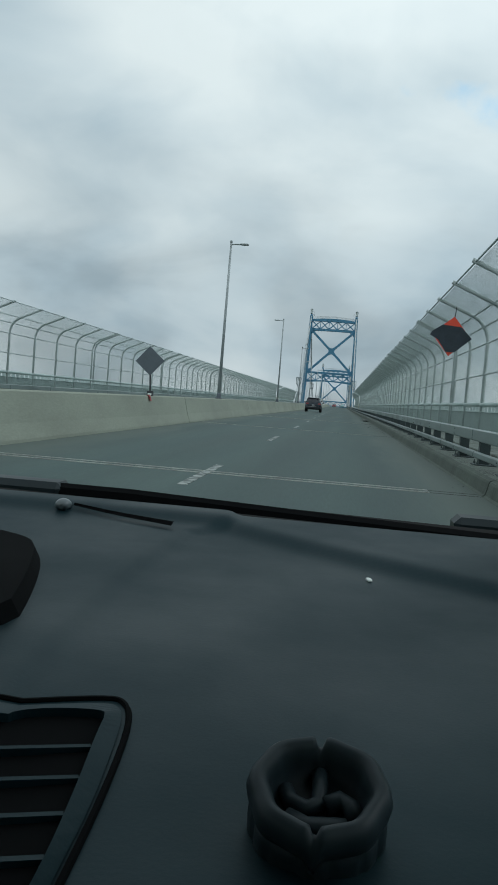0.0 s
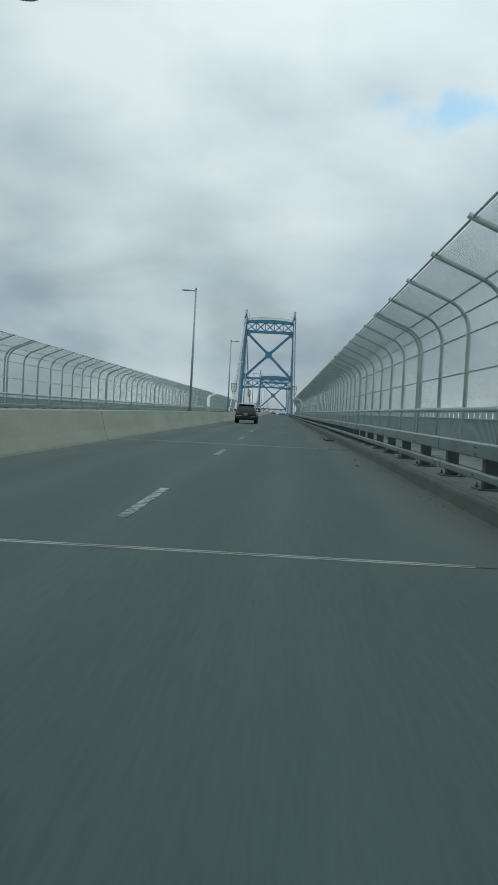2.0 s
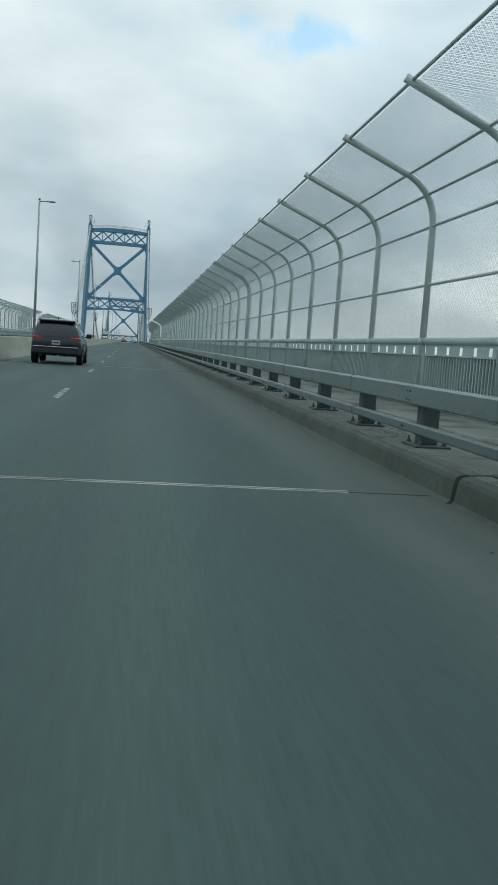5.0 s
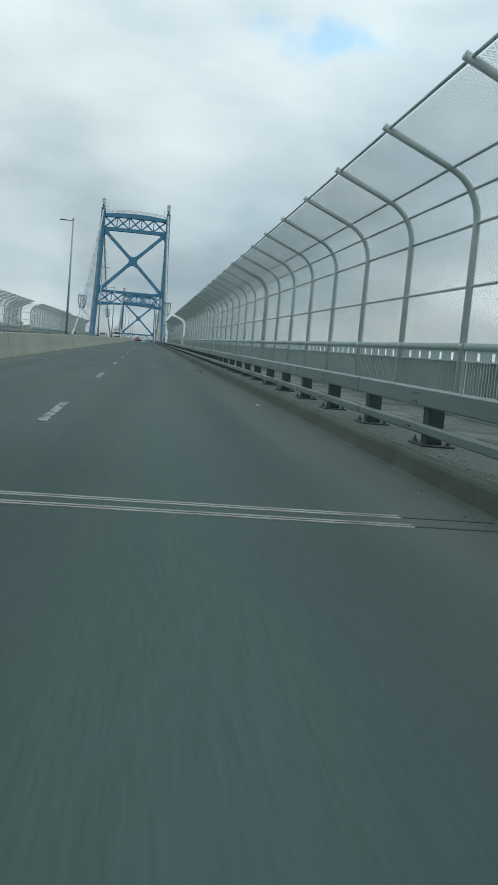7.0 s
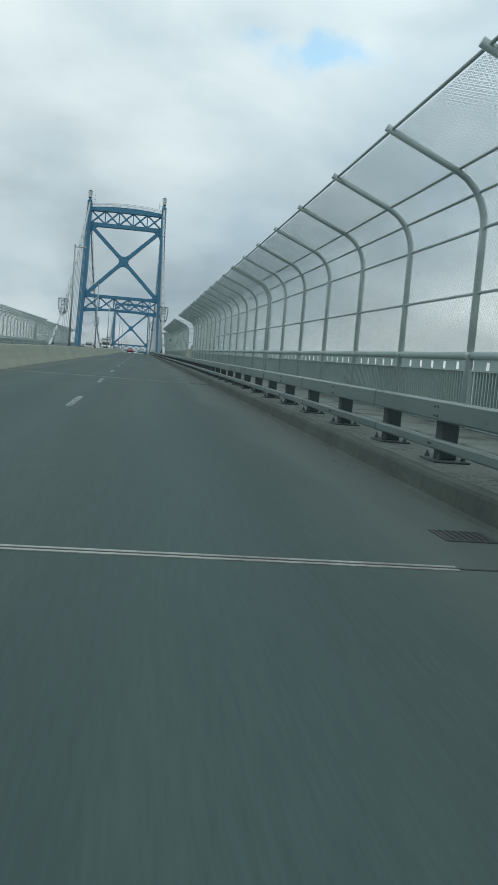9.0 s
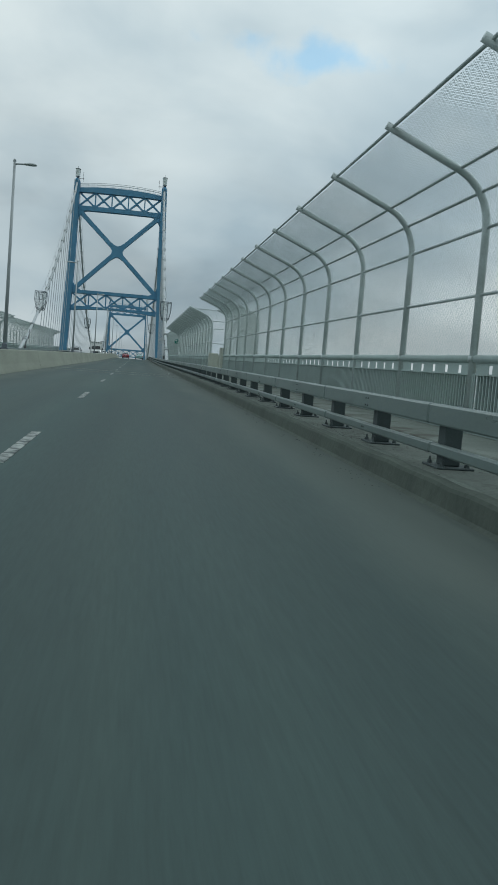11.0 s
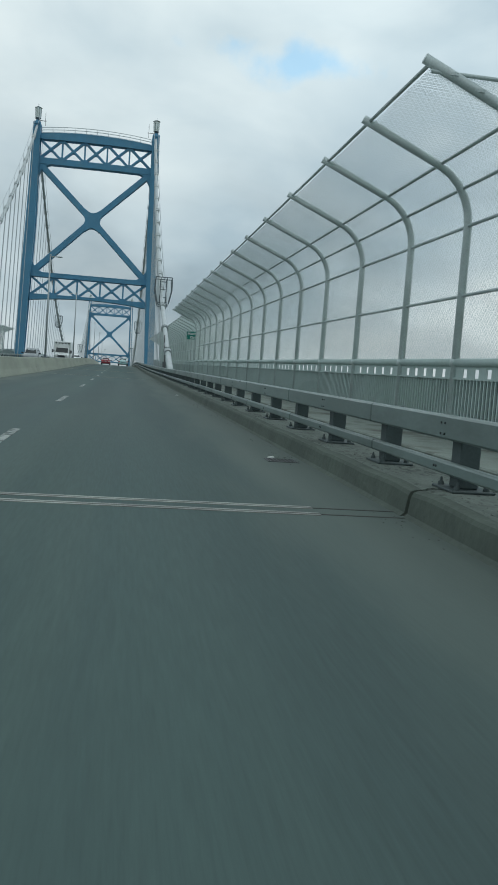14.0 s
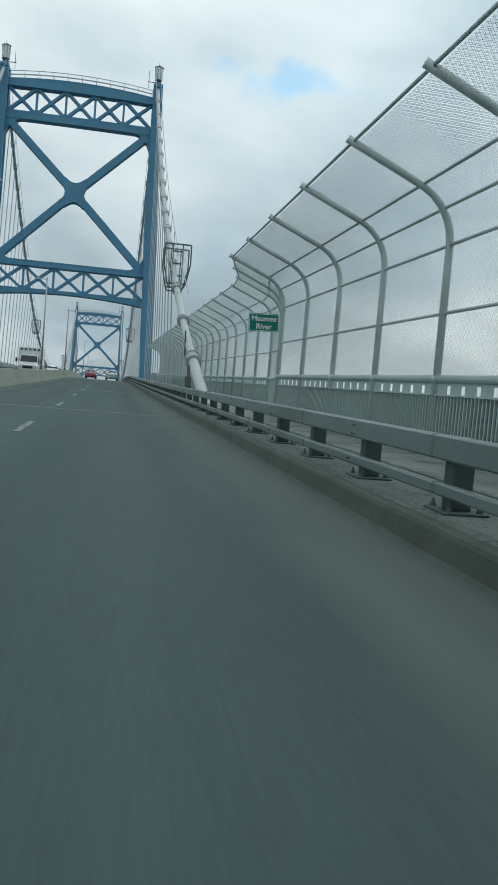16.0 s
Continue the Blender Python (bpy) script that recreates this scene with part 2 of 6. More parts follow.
def pitted(m, colour):
    """Small dark pits where the concrete's skin has broken away."""
    nt, ln = m.node_tree.nodes, m.node_tree.links
    b = nt["Principled BSDF"]
    src = b.inputs["Base Color"].links[0].from_socket
    geo = nt.new("ShaderNodeNewGeometry")
    mp = nt.new("ShaderNodeMapping")
    mp.inputs["Scale"].default_value = (1.0, 0.55, 1.0)
    ln.new(geo.outputs["Position"], mp.inputs[0])
    where = nt.new("ShaderNodeTexNoise")
    where.inputs["Scale"].default_value, where.inputs["Detail"].default_value = 1.3, 2.0
    ln.new(mp.outputs[0], where.inputs[0])
    holes = nt.new("ShaderNodeTexNoise")
    holes.inputs["Scale"].default_value, holes.inputs["Detail"].default_value, holes.inputs["Roughness"].default_value = 17.0, 4.0, 0.6
    ln.new(mp.outputs[0], holes.inputs[0])
    both = nt.new("ShaderNodeMath")
    both.operation, both.inputs[1].default_value = "MULTIPLY_ADD", 0.5
    ln.new(where.outputs[0], both.inputs[0])
    ln.new(holes.outputs[0], both.inputs[2])
    r = nt.new("ShaderNodeMapRange")
    for k, v in (("From Min", 0.83), ("From Max", 0.89), ("To Min", 0.0), ("To Max", 0.85)):
        r.inputs[k].default_value = v
    ln.new(both.outputs[0], r.inputs[0])
    mx = nt.new("ShaderNodeMix")
    mx.data_type = "RGBA"
    ln.new(r.outputs[0], mx.inputs[0])
    ln.new(src, mx.inputs[6])
    mx.inputs[7].default_value = (*colour, 1)
    ln.new(mx.outputs[2], b.inputs["Base Color"])


pitted(M_LEDGE, (0.06, 0.072, 0.064))
gutter(M_ROAD, 7.35, (0.088, 0.113, 0.099))
M_WALK = material("walkway_concrete", (0.235, 0.27, 0.243), 0.9, vary=0.16, scale=0.9, fine=26, bump=0.4, spot=(0.12, 0.127, 0.11), spot_at=(0.48, 0.66), spot_scale=1.4)
# dusty kerb concrete, its colour also darkened for the shade on the face
M_KERB = material("kerb_face_dust_and_shade", (0.088, 0.109, 0.092), 0.9, vary=0.2, scale=1.6, fine=24, bump=0.7, spot=(0.068, 0.086, 0.073), spot_at=(0.45, 0.65), spot_scale=2.2, stretch=(1, 0.6, 0.4))
M_BARRIER = material("median_concrete", (0.28, 0.305, 0.25), 0.88, vary=0.12, scale=0.5, fine=24, bump=0.3, spot=(0.215, 0.234, 0.192), spot_at=(0.45, 0.75), spot_scale=0.7, stretch=(1, 0.3, 1.2))
M_PILASTER = material("parapet_concrete", (0.44, 0.475, 0.415), 0.88, vary=0.13, scale=1.3, fine=24, bump=0.3, spot=(0.34, 0.37, 0.325), spot_at=(0.5, 0.7), spot_scale=1.6, stretch=(1, 1, 0.4))
M_GALV = material("galvanised_steel", (0.52, 0.59, 0.59), 0.42, 0.2, vary=0.16, scale=2.0, fine=40, spot=(0.42, 0.48, 0.48), spot_at=(0.5, 0.72), each=0.05)
M_BEAM = material("painted_guard_beam", (0.18, 0.228, 0.223), 0.34, 0.15, vary=0.1, scale=1.2, fine=30, spot=(0.1, 0.125, 0.12), spot_at=(0.52, 0.75), stretch=(1, 0.3, 1), each=0.1)
M_POST = material("dark_guard_post", (0.075, 0.098, 0.1), 0.6, 0.2, vary=0.18, scale=3.0, fine=40, each=0.1)
M_PICKET = material("grey_picket_railing", (0.4, 0.49, 0.475), 0.55, 0.1, vary=0.1, scale=1.5, fine=30, each=0.04)
M_BACKING = material("dark_backing_sheet", (0.085, 0.115, 0.112), 0.6, vary=0.15, scale=1.5, fine=20)
M_MESH = material("galvanised_wire", (0.38, 0.455, 0.44), 0.5, 0.1, vary=0.1)
M_PAINT = material("worn_lane_paint", (0.38, 0.41, 0.39), 0.75, vary=0.18, scale=3, fine=22, spot=(0.07, 0.09, 0.085), spot_at=(0.4, 0.58), spot_scale=7)
M_SEAL = material("joint_steel", (0.33, 0.35, 0.32), 0.6, 0.2, vary=0.2, scale=2.5, fine=30, spot=(0.2, 0.2, 0.19), spot_at=(0.45, 0.62), spot_scale=1.8)
# also fills open joints, drain holes and a slot, in place of their shade
M_GAP = material("black_joint_and_hole_fill", (0.03, 0.031, 0.03), 0.8)
M_BLUE = material("blue_tower_paint", (0.088, 0.256, 0.415), 0.5, 0.0, vary=0.12, scale=0.5, fine=9, spot=(0.125, 0.285, 0.41), spot_at=(0.5, 0.75), spot_scale=0.8, stretch=(1, 1, 0.5))
M_CABLE = material("pale_painted_cable", (0.5, 0.54, 0.55), 0.5, vary=0.12, scale=2, fine=14, spot=(0.36, 0.39, 0.4), spot_at=(0.55, 0.75))
M_ROPE = material("hanger_rope", (0.42, 0.46, 0.48), 0.55, vary=0.1)
M_LANTERN = material("lantern_glass", (0.78, 0.86, 0.85), 0.25, vary=0.1)
M_DARKSTEEL = material("dark_weathered_steel", (0.06, 0.068, 0.072), 0.55, 0.3, vary=0.15)
M_CAGE = material("grey_cage_steel", (0.11, 0.135, 0.15), 0.55, 0.2, vary=0.12)
M_POLE = material("grey_lamp_pole", (0.38, 0.42, 0.43), 0.5, 0.2, vary=0.1, scale=1.5, fine=30)
M_SIGNBACK = material("dull_sign_back", (0.14, 0.165, 0.19), 0.5, 0.2, vary=0.15, scale=3)
M_TARP = material("black_plastic_sheet", (0.03, 0.042, 0.058), 0.35, vary=0.2, scale=4, fine=20, bump=0.4)
M_ORANGE = material("orange_sign_face", (0.92, 0.1, 0.05), 0.5, vary=0.06)
M_GREEN = material("green_sign_face", (0.0, 0.17, 0.135), 0.45, vary=0.08)
M_WHITE = material("white_lettering", (0.75, 0.78, 0.76), 0.5, vary=0.05)
M_WATER = material("river_water", (0.05, 0.065, 0.06), 0.12, vary=0.2, scale=0.05, fine=0.8, bump=0.3)
M_LAND = material("far_ground", (0.07, 0.085, 0.05), 0.95, vary=0.3, scale=0.01, fine=0.2)
M_LITTER = material("grey_litter", (0.058, 0.068, 0.06), 0.9, vary=0.25, scale=9)
M_TREAD = material("dusty_tyre_tread", (0.13, 0.142, 0.132), 0.85, vary=0.25, scale=8, fine=60, bump=0.5)
M_RUBBER = material("tyre_rubber", (0.018, 0.018, 0.019), 0.8, vary=0.15)
M_RUBBER.node_tree.nodes["Principled BSDF"].inputs["Specular IOR Level"].default_value = 0.2
M_RIM = material("wheel_alloy", (0.3, 0.31, 0.32), 0.35, 0.8, vary=0.08)
M_GLASS = material("tinted_car_glass", (0.02, 0.027, 0.03), 0.06, vary=0.05)
M_TAIL = material("red_tail_lamp", (0.55, 0.022, 0.03), 0.2, vary=0.05)
M_CLEARLAMP = material("clear_lamp", (0.6, 0.62, 0.62), 0.15, vary=0.05)
M_PLASTIC = material("black_bumper_plastic", (0.018, 0.022, 0.028), 0.55, vary=0.12, scale=5)
M_PLATE = material("number_plate_face", (0.4, 0.42, 0.43), 0.4, vary=0.08)
M_CHROME = material("bright_trim", (0.55, 0.56, 0.57), 0.2, 0.9, vary=0.05)


def paint(name, colour):
    m = material(name, colour, 0.3, 0.1, vary=0.05, scale=3, fine=30)
    m.node_tree.nodes["Principled BSDF"].inputs["Coat Weight"].default_value = 0.6
    return m


# ---- mesh helpers ----
def mesh_of(name, bm, mat, smooth=False):
    me = bpy.data.meshes.new(name)
    bm.to_mesh(me)
    bm.free()
    for m in mat if isinstance(mat, (list, tuple)) else [mat]:
        me.materials.append(m)
    if smooth:
        me.shade_smooth()
    return me


def part(name, bm, mat, parent=None, label="", smooth=False):
    ob = new(name, bm if isinstance(bm, bpy.types.Mesh) else mesh_of(name, bm, mat, smooth))
    ob.parent = parent
    if label:
        ob["label"] = label
    return ob


def base(name, m, label, category, group="", kind=""):
    ob = new(name)
    ob.empty_display_size = 0.3
    ob.matrix_basis = m
    return tagged(ob, label, category, group, kind)


def box(bm, x0, x1, y0, y1, z0, z1, bevel=0.0, m=None):
    r = bmesh.ops.create_cube(bm, size=1, matrix=Matrix.Translation(((x0 + x1) / 2, (y0 + y1) / 2, (z0 + z1) / 2)) @ Matrix.Diagonal((x1 - x0, y1 - y0, z1 - z0, 1)))
    vs = r["verts"]
    if bevel:
        es = list({e for v in vs for e in v.link_edges})
        r = bmesh.ops.bevel(bm, geom=es, offset=bevel, segments=1, affect="EDGES", profile=0.5)
        vs = r["verts"]
        if m is not None:
            vs = list({v for f in r["faces"] for v in f.verts} | set(vs))
    if m is not None:
        bmesh.ops.transform(bm, matrix=m, verts=vs)
    return bm


def tube(bm, pts, r, n=8, cap=True, r_end=None):
    """A round bar along pts."""
    pts = [Vector(p) for p in pts]
    rings = []
    up = None
    for i, p in enumerate(pts):
        d = (pts[min(i + 1, len(pts) - 1)] - pts[max(i - 1, 0)]).normalized()
        if up is None:
            up = Vector((1, 0, 0)) if abs(d.x) < 0.9 else Vector((0, 0, 1))
        a = (up - d * up.dot(d)).normalized()
        up = a
        c = d.cross(a)
        rad = r if r_end is None else r + (r_end - r) * i / max(len(pts) - 1, 1)
        rings.append([bm.verts.new(p + (a * math.cos(2 * math.pi * k / n) + c * math.sin(2 * math.pi * k / n)) * rad) for k in range(n)])
    for A, B in zip(rings, rings[1:]):
        for k in range(n):
            bm.faces.new((A[k], A[(k + 1) % n], B[(k + 1) % n], B[k]))
    if cap and n > 2:
        bm.faces.new(rings[0][::-1])
        bm.faces.new(rings[-1])
    return bm


def bar(bm, p, q, w, d, side=(0, 1, 0)):
    """A square bar from p to q: w across in the plane, d along side."""
    p, q, s = Vector(p), Vector(q), Vector(side).normalized()
    u = (q - p).normalized()
    s = (s - u * s.dot(u)).normalized()
    v = u.cross(s)
    A = [bm.verts.new(e + s * a * d / 2 + v * b * w / 2) for e in (p, q) for a, b in ((-1, -1), (1, -1), (1, 1), (-1, 1))]
    for f in ((0, 1, 2, 3), (7, 6, 5, 4), (0, 4, 5, 1), (1, 5, 6, 2), (2, 6, 7, 3), (3, 7, 4, 0)):
        bm.faces.new([A[i] for i in f])
    return bm


def along(bm, profile, ys, closed=True, smooth=False):
    """Sweeps a profile of (x, h) along the road's line."""
    rings = [[bm.verts.new(on_road(x, y, h)) for x, h in profile] for y in ys]
    n = len(profile)
    for A, B in zip(rings, rings[1:]):
        for k in range(n if closed else n - 1):
            bm.faces.new((A[k], A[(k + 1) % n], B[(k + 1) % n], B[k]))
    if closed:
        bm.faces.new(rings[0][::-1])
        bm.faces.new(rings[-1])
    return bm


def steps(a, b, size):
    n = max(1, math.ceil((b - a) / size))
    return [a + (b - a) * i / n for i in range(n + 1)]


def plate(bm, pts, y0, y1):
    """A flat outline of (x, z) given thickness along y."""
    f = [bm.verts.new((x, y0, z)) for x, z in pts]
    g = [bm.verts.new((x, y1, z)) for x, z in pts]
    bm.faces.new(f)
    bm.faces.new(g[::-1])
    for k in range(len(pts)):
        j = (k + 1) % len(pts)
        bm.faces.new((f[k], g[k], g[j], f[j]))
    return bm


# ---- ground, river, road ----
MID = -5.95          # the bridge's middle line
START, END = -350.0, 640.0
JOINTS = [-28.5, -8.1, 12.1, 32.8, 53.4, 74.0, 101.5, 130.25, 157.25, 203.5, 208.6]
FAR_JOINTS = [257.0, 284.0, 309.0, 334.0, 359.0, 384.0, 409.0, 434.0, 459.0, 484.0, 509.0, 534.0, 559.0, 584.0]


def mirrored(x, side):
    return x if side > 0 else 2 * MID - x


bm = bmesh.new()
for x0, x1, y0, y1 in ((-3000, 3000, -1500, 330), (-3000, 3000, 580, 4200)):
    bm.faces.new([bm.verts.new(v) for v in ((x0, y0, -16), (x1, y0, -16), (x1, y1, -16), (x0, y1, -16))])
tagged(part("ground", bm, M_LAND), "low green riverside land under the bridge", "ground", kind="structure")
bm = bmesh.new()
box(bm, -3000, 3000, 330, 580, -19, -18)
tagged(part("water", bm, M_WATER), "grey river water under the main span", "water", kind="structure")

bm = bmesh.new()
along(bm, [(MID, 0.0), (2.2, 0.0), (2.2, -0.6), (2 * MID - 2.2, -0.6), (2 * MID - 2.2, 0.0)], steps(START, END, 4))
road = tagged(part("road", bm, M_ROAD), "worn grey concrete bridge roadway rising to a crest", "road", kind="structure")
# lane dashes
for k in range(-4, 42):
    y = float(np.interp(k, [-4, 0, 4, 9, 12, 17, 18, 42], [-38.4, 10.0, 58.4, 118.2, 152.0, 211.3, 223.0, 506]))
    for x in (-1.85, 2 * MID + 1.85):
        bm = bmesh.new()
        along(bm, [(x - 0.06, 0.007), (x + 0.06, 0.007), (x + 0.06, -0.01), (x - 0.06, -0.01)], steps(y, y + 3.2, 1.6))
        part("lane_dash", bm, M_PAINT, road)
# steel-edged joints across the carriageway
for i, y in enumerate(JOINTS + FAR_JOINTS):
    for k, dy in enumerate((0.0, 0.3) if i % 2 == 0 else (0.0,)):
        bm = bmesh.new()
        for q in (0.0, 0.07):
            box(bm, -5.5, 1.3, -0.02 + q, 0.02 + q, -0.03, 0.006)
        ob = part("joint_edge", bm, M_SEAL, road)
        ob.matrix_basis = seat(0, y + dy - 0.4)
        bm = bmesh.new()
        box(bm, -5.5, 2.04, 0.021, 0.049, -0.03, 0.003)
        ob = part("joint_gap", bm, M_GAP, road)
        ob.matrix_basis = seat(0, y + dy - 0.4)

# raised ledges and walkways, in lengths between the joints
def ragged(bm, side):
    """Wears the ledge's front edge unevenly."""
    for v in bm.verts:
        x = v.co.x if side > 0 else 2 * MID - v.co.x
        if 2.065 < x < 2.24 and v.co.z - road_z(v.co.y) > 0.1:
            v.co.z += 0.016 * noise.noise((v.co.y * 1.1, 0.3, side)) + 0.01 * noise.noise((v.co.y * 3.7, 5.3, side)) - 0.004
            v.co.x += side * 0.02 * noise.noise((v.co.y * 1.9, 9.1, side))


LEDGE_JOINTS = [-28.8, -8.4, 11.8, 32.5, 52.82, 73.26, 101.2, 130.26, 157.0, 202.73, 208.32]
ALL_Y = [START] + LEDGE_JOINTS + FAR_JOINTS + [END]
for side in (1, -1):
    ledge = base("pavement_%s" % ("near" if side > 0 else "far"), Matrix(), "grey concrete ledge and walkway beside the roadway, stained and gritty", "pavement", kind="structure")
    for a, b in zip(ALL_Y, ALL_Y[1:]):
        wide = 5.55 if a > 250 else 4.45
        bm = bmesh.new()
        prof = [(2.206, -0.3), (2.206, 0.241), (2.25, 0.244), (3.115, 0.245), (3.115, -0.3)]
        prof = [(mirrored(x, side), h) for x, h in prof]
        along(bm, prof, steps(a + 0.038, b - 0.038, 0.45 if side > 0 and 0 <= b < 300 else 5))
        ragged(bm, side)
        bmesh.ops.recalc_face_normals(bm, faces=bm.faces)
        part("ledge_slab", bm, M_LEDGE, ledge)
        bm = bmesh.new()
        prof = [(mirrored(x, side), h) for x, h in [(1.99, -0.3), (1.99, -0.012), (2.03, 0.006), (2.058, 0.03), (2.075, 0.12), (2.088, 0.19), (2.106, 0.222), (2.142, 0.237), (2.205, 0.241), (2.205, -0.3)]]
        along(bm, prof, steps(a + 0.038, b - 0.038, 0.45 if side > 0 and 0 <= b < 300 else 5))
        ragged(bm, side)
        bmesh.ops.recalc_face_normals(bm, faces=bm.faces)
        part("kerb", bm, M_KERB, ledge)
        if a > START:
            # black fill added in the open joint to stand in for its shade
            bm = bmesh.new()
            prof = [(mirrored(x, side), h) for x, h in [(2.05, -0.3), (2.05, 0.0), (2.09, 0.03), (2.11, 0.13), (2.13, 0.2), (2.18, 0.22), (3.11, 0.225), (3.11, -0.3)]]
            along(bm, prof, steps(a - 0.0375, a + 0.0375, 1))
            bmesh.ops.recalc_face_normals(bm, faces=bm.faces)
            part("joint_filler", bm, M_GAP, ledge)
        bm = bmesh.new()
        prof = [(mirrored(x, side), h) for x, h in [(3.12, -0.3), (3.12, 0.335), (3.14, 0.352), (wide, 0.36), (wide, -0.3)]]
        along(bm, prof, steps(a + 0.038, b - 0.038, 0.45 if side > 0 and 0 <= b < 300 else 5))
        bmesh.ops.recalc_face_normals(bm, faces=bm.faces)
        part("walkway_slab", bm, M_WALK, ledge)

# ---- median barrier ----
median = base("median_barrier", Matrix(), "tan concrete median barrier with sloped faces and open joints", "barrier", kind="structure")
BARRIER_Y = [START] + [y - 2.1 for y in JOINTS[:-1]] + FAR_JOINTS + [END]
for i, (a, b) in enumerate(zip(BARRIER_Y, BARRIER_Y[1:])):
    bm = bmesh.new()
    prof = [(-0.38, -0.02), (-0.37, 0.06), (-0.27, 0.34), (-0.13, 0.9), (-0.1, 0.93), (0.1, 0.93), (0.13, 0.9), (0.27, 0.34), (0.37, 0.06), (0.38, -0.02)]
    along(bm, [(MID + x, h) for x, h in prof], steps(a + 0.03, b - 0.03, 5))
    bmesh.ops.recalc_face_normals(bm, faces=bm.faces)
    part("barrier_segment", bm, M_BARRIER, median)
    if a > START:
        # black fill just inside the gap, painted for the shade in it
        bm = bmesh.new()
        along(bm, [(MID + x * 0.95, h - 0.015) for x, h in prof], steps(a - 0.0295, a + 0.0295, 1))
        bmesh.ops.recalc_face_normals(bm, faces=bm.faces)
        part("joint_filler", bm, M_GAP, median)

# ---- guard rails ----
RAIL_X, POST_STEP = 2.545, 2.46
bm = bmesh.new()
box(bm, -0.09, 0.09, -0.098, 0.098, 0.02, 0.615, 0.012)
POST_ME = mesh_of("rail_post", bm, M_POST)
bm = bmesh.new()
box(bm, -0.19, 0.19, -0.23, 0.23, 0.0, 0.022, 0.006)
for bx in (-0.13, 0.13):
    for by in (-0.17, 0.17):
        bmesh.ops.create_cone(bm, cap_ends=True, segments=6, radius1=0.028, radius2=0.022, depth=0.03, matrix=Matrix.Translation((bx, by, 0.037)))
        bmesh.ops.create_cone(bm, cap_ends=True, segments=6, radius1=0.014, radius2=0.008, depth=0.04, matrix=Matrix.Translation((bx, by, 0.07)))
PLATE_ME = mesh_of("base_plate", bm, M_POST)


def beam_mesh(length, z0, z1, x0, x1, name):
    bm = bmesh.new()
    box(bm, x0, x1, 0, length, z0, z1, 0.018)
    return mesh_of(name, bm, M_BEAM)


BEAM_UP = beam_mesh(2 * POST_STEP - 0.028, 0.424, 0.626, -0.215, -0.09, "upper_beam")
BEAM_LOW = beam_mesh(2 * POST_STEP - 0.028, 0.126, 0.233, -0.175, -0.09, "lower_beam")
bm = bmesh.new()
for by in (POST_STEP - 0.17, POST_STEP - 0.07):
    for bz in (0.47, 0.56):
        bmesh.ops.create_cone(bm, cap_ends=True, segments=6, radius1=0.011, radius2=0.008, depth=0.016, matrix=Matrix.Translation((-0.216, by, bz)) @ Matrix.Rotation(math.pi / 2, 4, "Y"))
for by in (POST_STEP + 0.1, POST_STEP + 0.16):
    bmesh.ops.create_cone(bm, cap_ends=True, segments=6, radius1=0.012, radius2=0.009, depth=0.018, matrix=Matrix.Translation((-0.176, by, 0.178)) @ Matrix.Rotation(math.pi / 2, 4, "Y"))
BOLT_ME = mesh_of("bolts", bm, M_DARKSTEEL)
# places of the posts, and lengths of beam that break just past every second post
POST_KNOT = [0, 25, 34, 37, 40, 44, 61, 67, 68, 71, 90, 96, 97, 100, 103, 107, 109, 116, 255]
POST_AT = [-28.9, 32.1, 54.56, 61.44, 68.48, 77.52, 119.06, 133.47, 135.36, 142.55, 187.12, 201.7, 204.38, 210.29, 217.05, 226.51, 231.06, 247.35, 571.2]
POST_Y = [float(np.interp(k, POST_KNOT, POST_AT)) for k in range(255)]
for side in (1, -1):
    for k in range(0, 252, 2):
        y, length = POST_Y[k] + 0.12, POST_Y[k + 2] - POST_Y[k]
        slack = 0.07 if any(abs(y - q) < 1.3 for q in JOINTS) else 0.0     # wider break over a deck joint
        x = mirrored(RAIL_X, side)
        at = seat(x, y, 0.245) @ (Matrix() if side > 0 else Matrix.Rotation(math.pi, 4, "Z") @ Matrix.Translation((0, -length, 0)))
        g = base("guard_rail", at, "grey painted two-beam steel guard rail on bolted posts", "guard rail", "guard rails along the roadway")
        near = y < 260 and side > 0
        for n_, me in (("upper_beam", BEAM_UP), ("lower_beam", BEAM_LOW)) + ((("bolts", BOLT_ME),) if near else ()):
            ob = part(n_, me, None, g)
            ob.location.y, ob.scale.y = slack, (length - slack) / (2 * POST_STEP)
            if n_ == "bolts":
                ob["kind"] = "stuff"
        for q in (1, 2):
            off = POST_Y[k + q] - y
            po = part("post", POST_ME, None, g)
            po.location = (0, off if side > 0 else length - off, 0)
            if y < 330:
                part("base_plate", PLATE_ME, None, po)

# ---- picket railings and overhead wire fences ----
FENCE_X, TIP_X, TIP_H, BASE_H = 4.18, 2.6, 4.52, 1.43


def fence_profile(n_arc=5):
    """(x, h) from the walkway up to the overhanging tip."""
    out = [(FENCE_X, 0.28), (FENCE_X, BASE_H), (FENCE_X, 3.28)]
    cx, ch, r = FENCE_X - 0.76, 3.28, 0.76
    for i in range(1, n_arc + 1):
        a = radians(67) * i / n_arc
        out.append((cx + r * math.cos(a), ch + r * math.sin(a) * 1.08))
    return out + [(TIP_X, TIP_H)]


PROF = fence_profile()
RAIL_AT = [(TIP_X + 0.085, TIP_H - 0.025), (3.72, 4.06), (4.06, 3.77), (FENCE_X, 3.28), (FENCE_X, 2.34)]


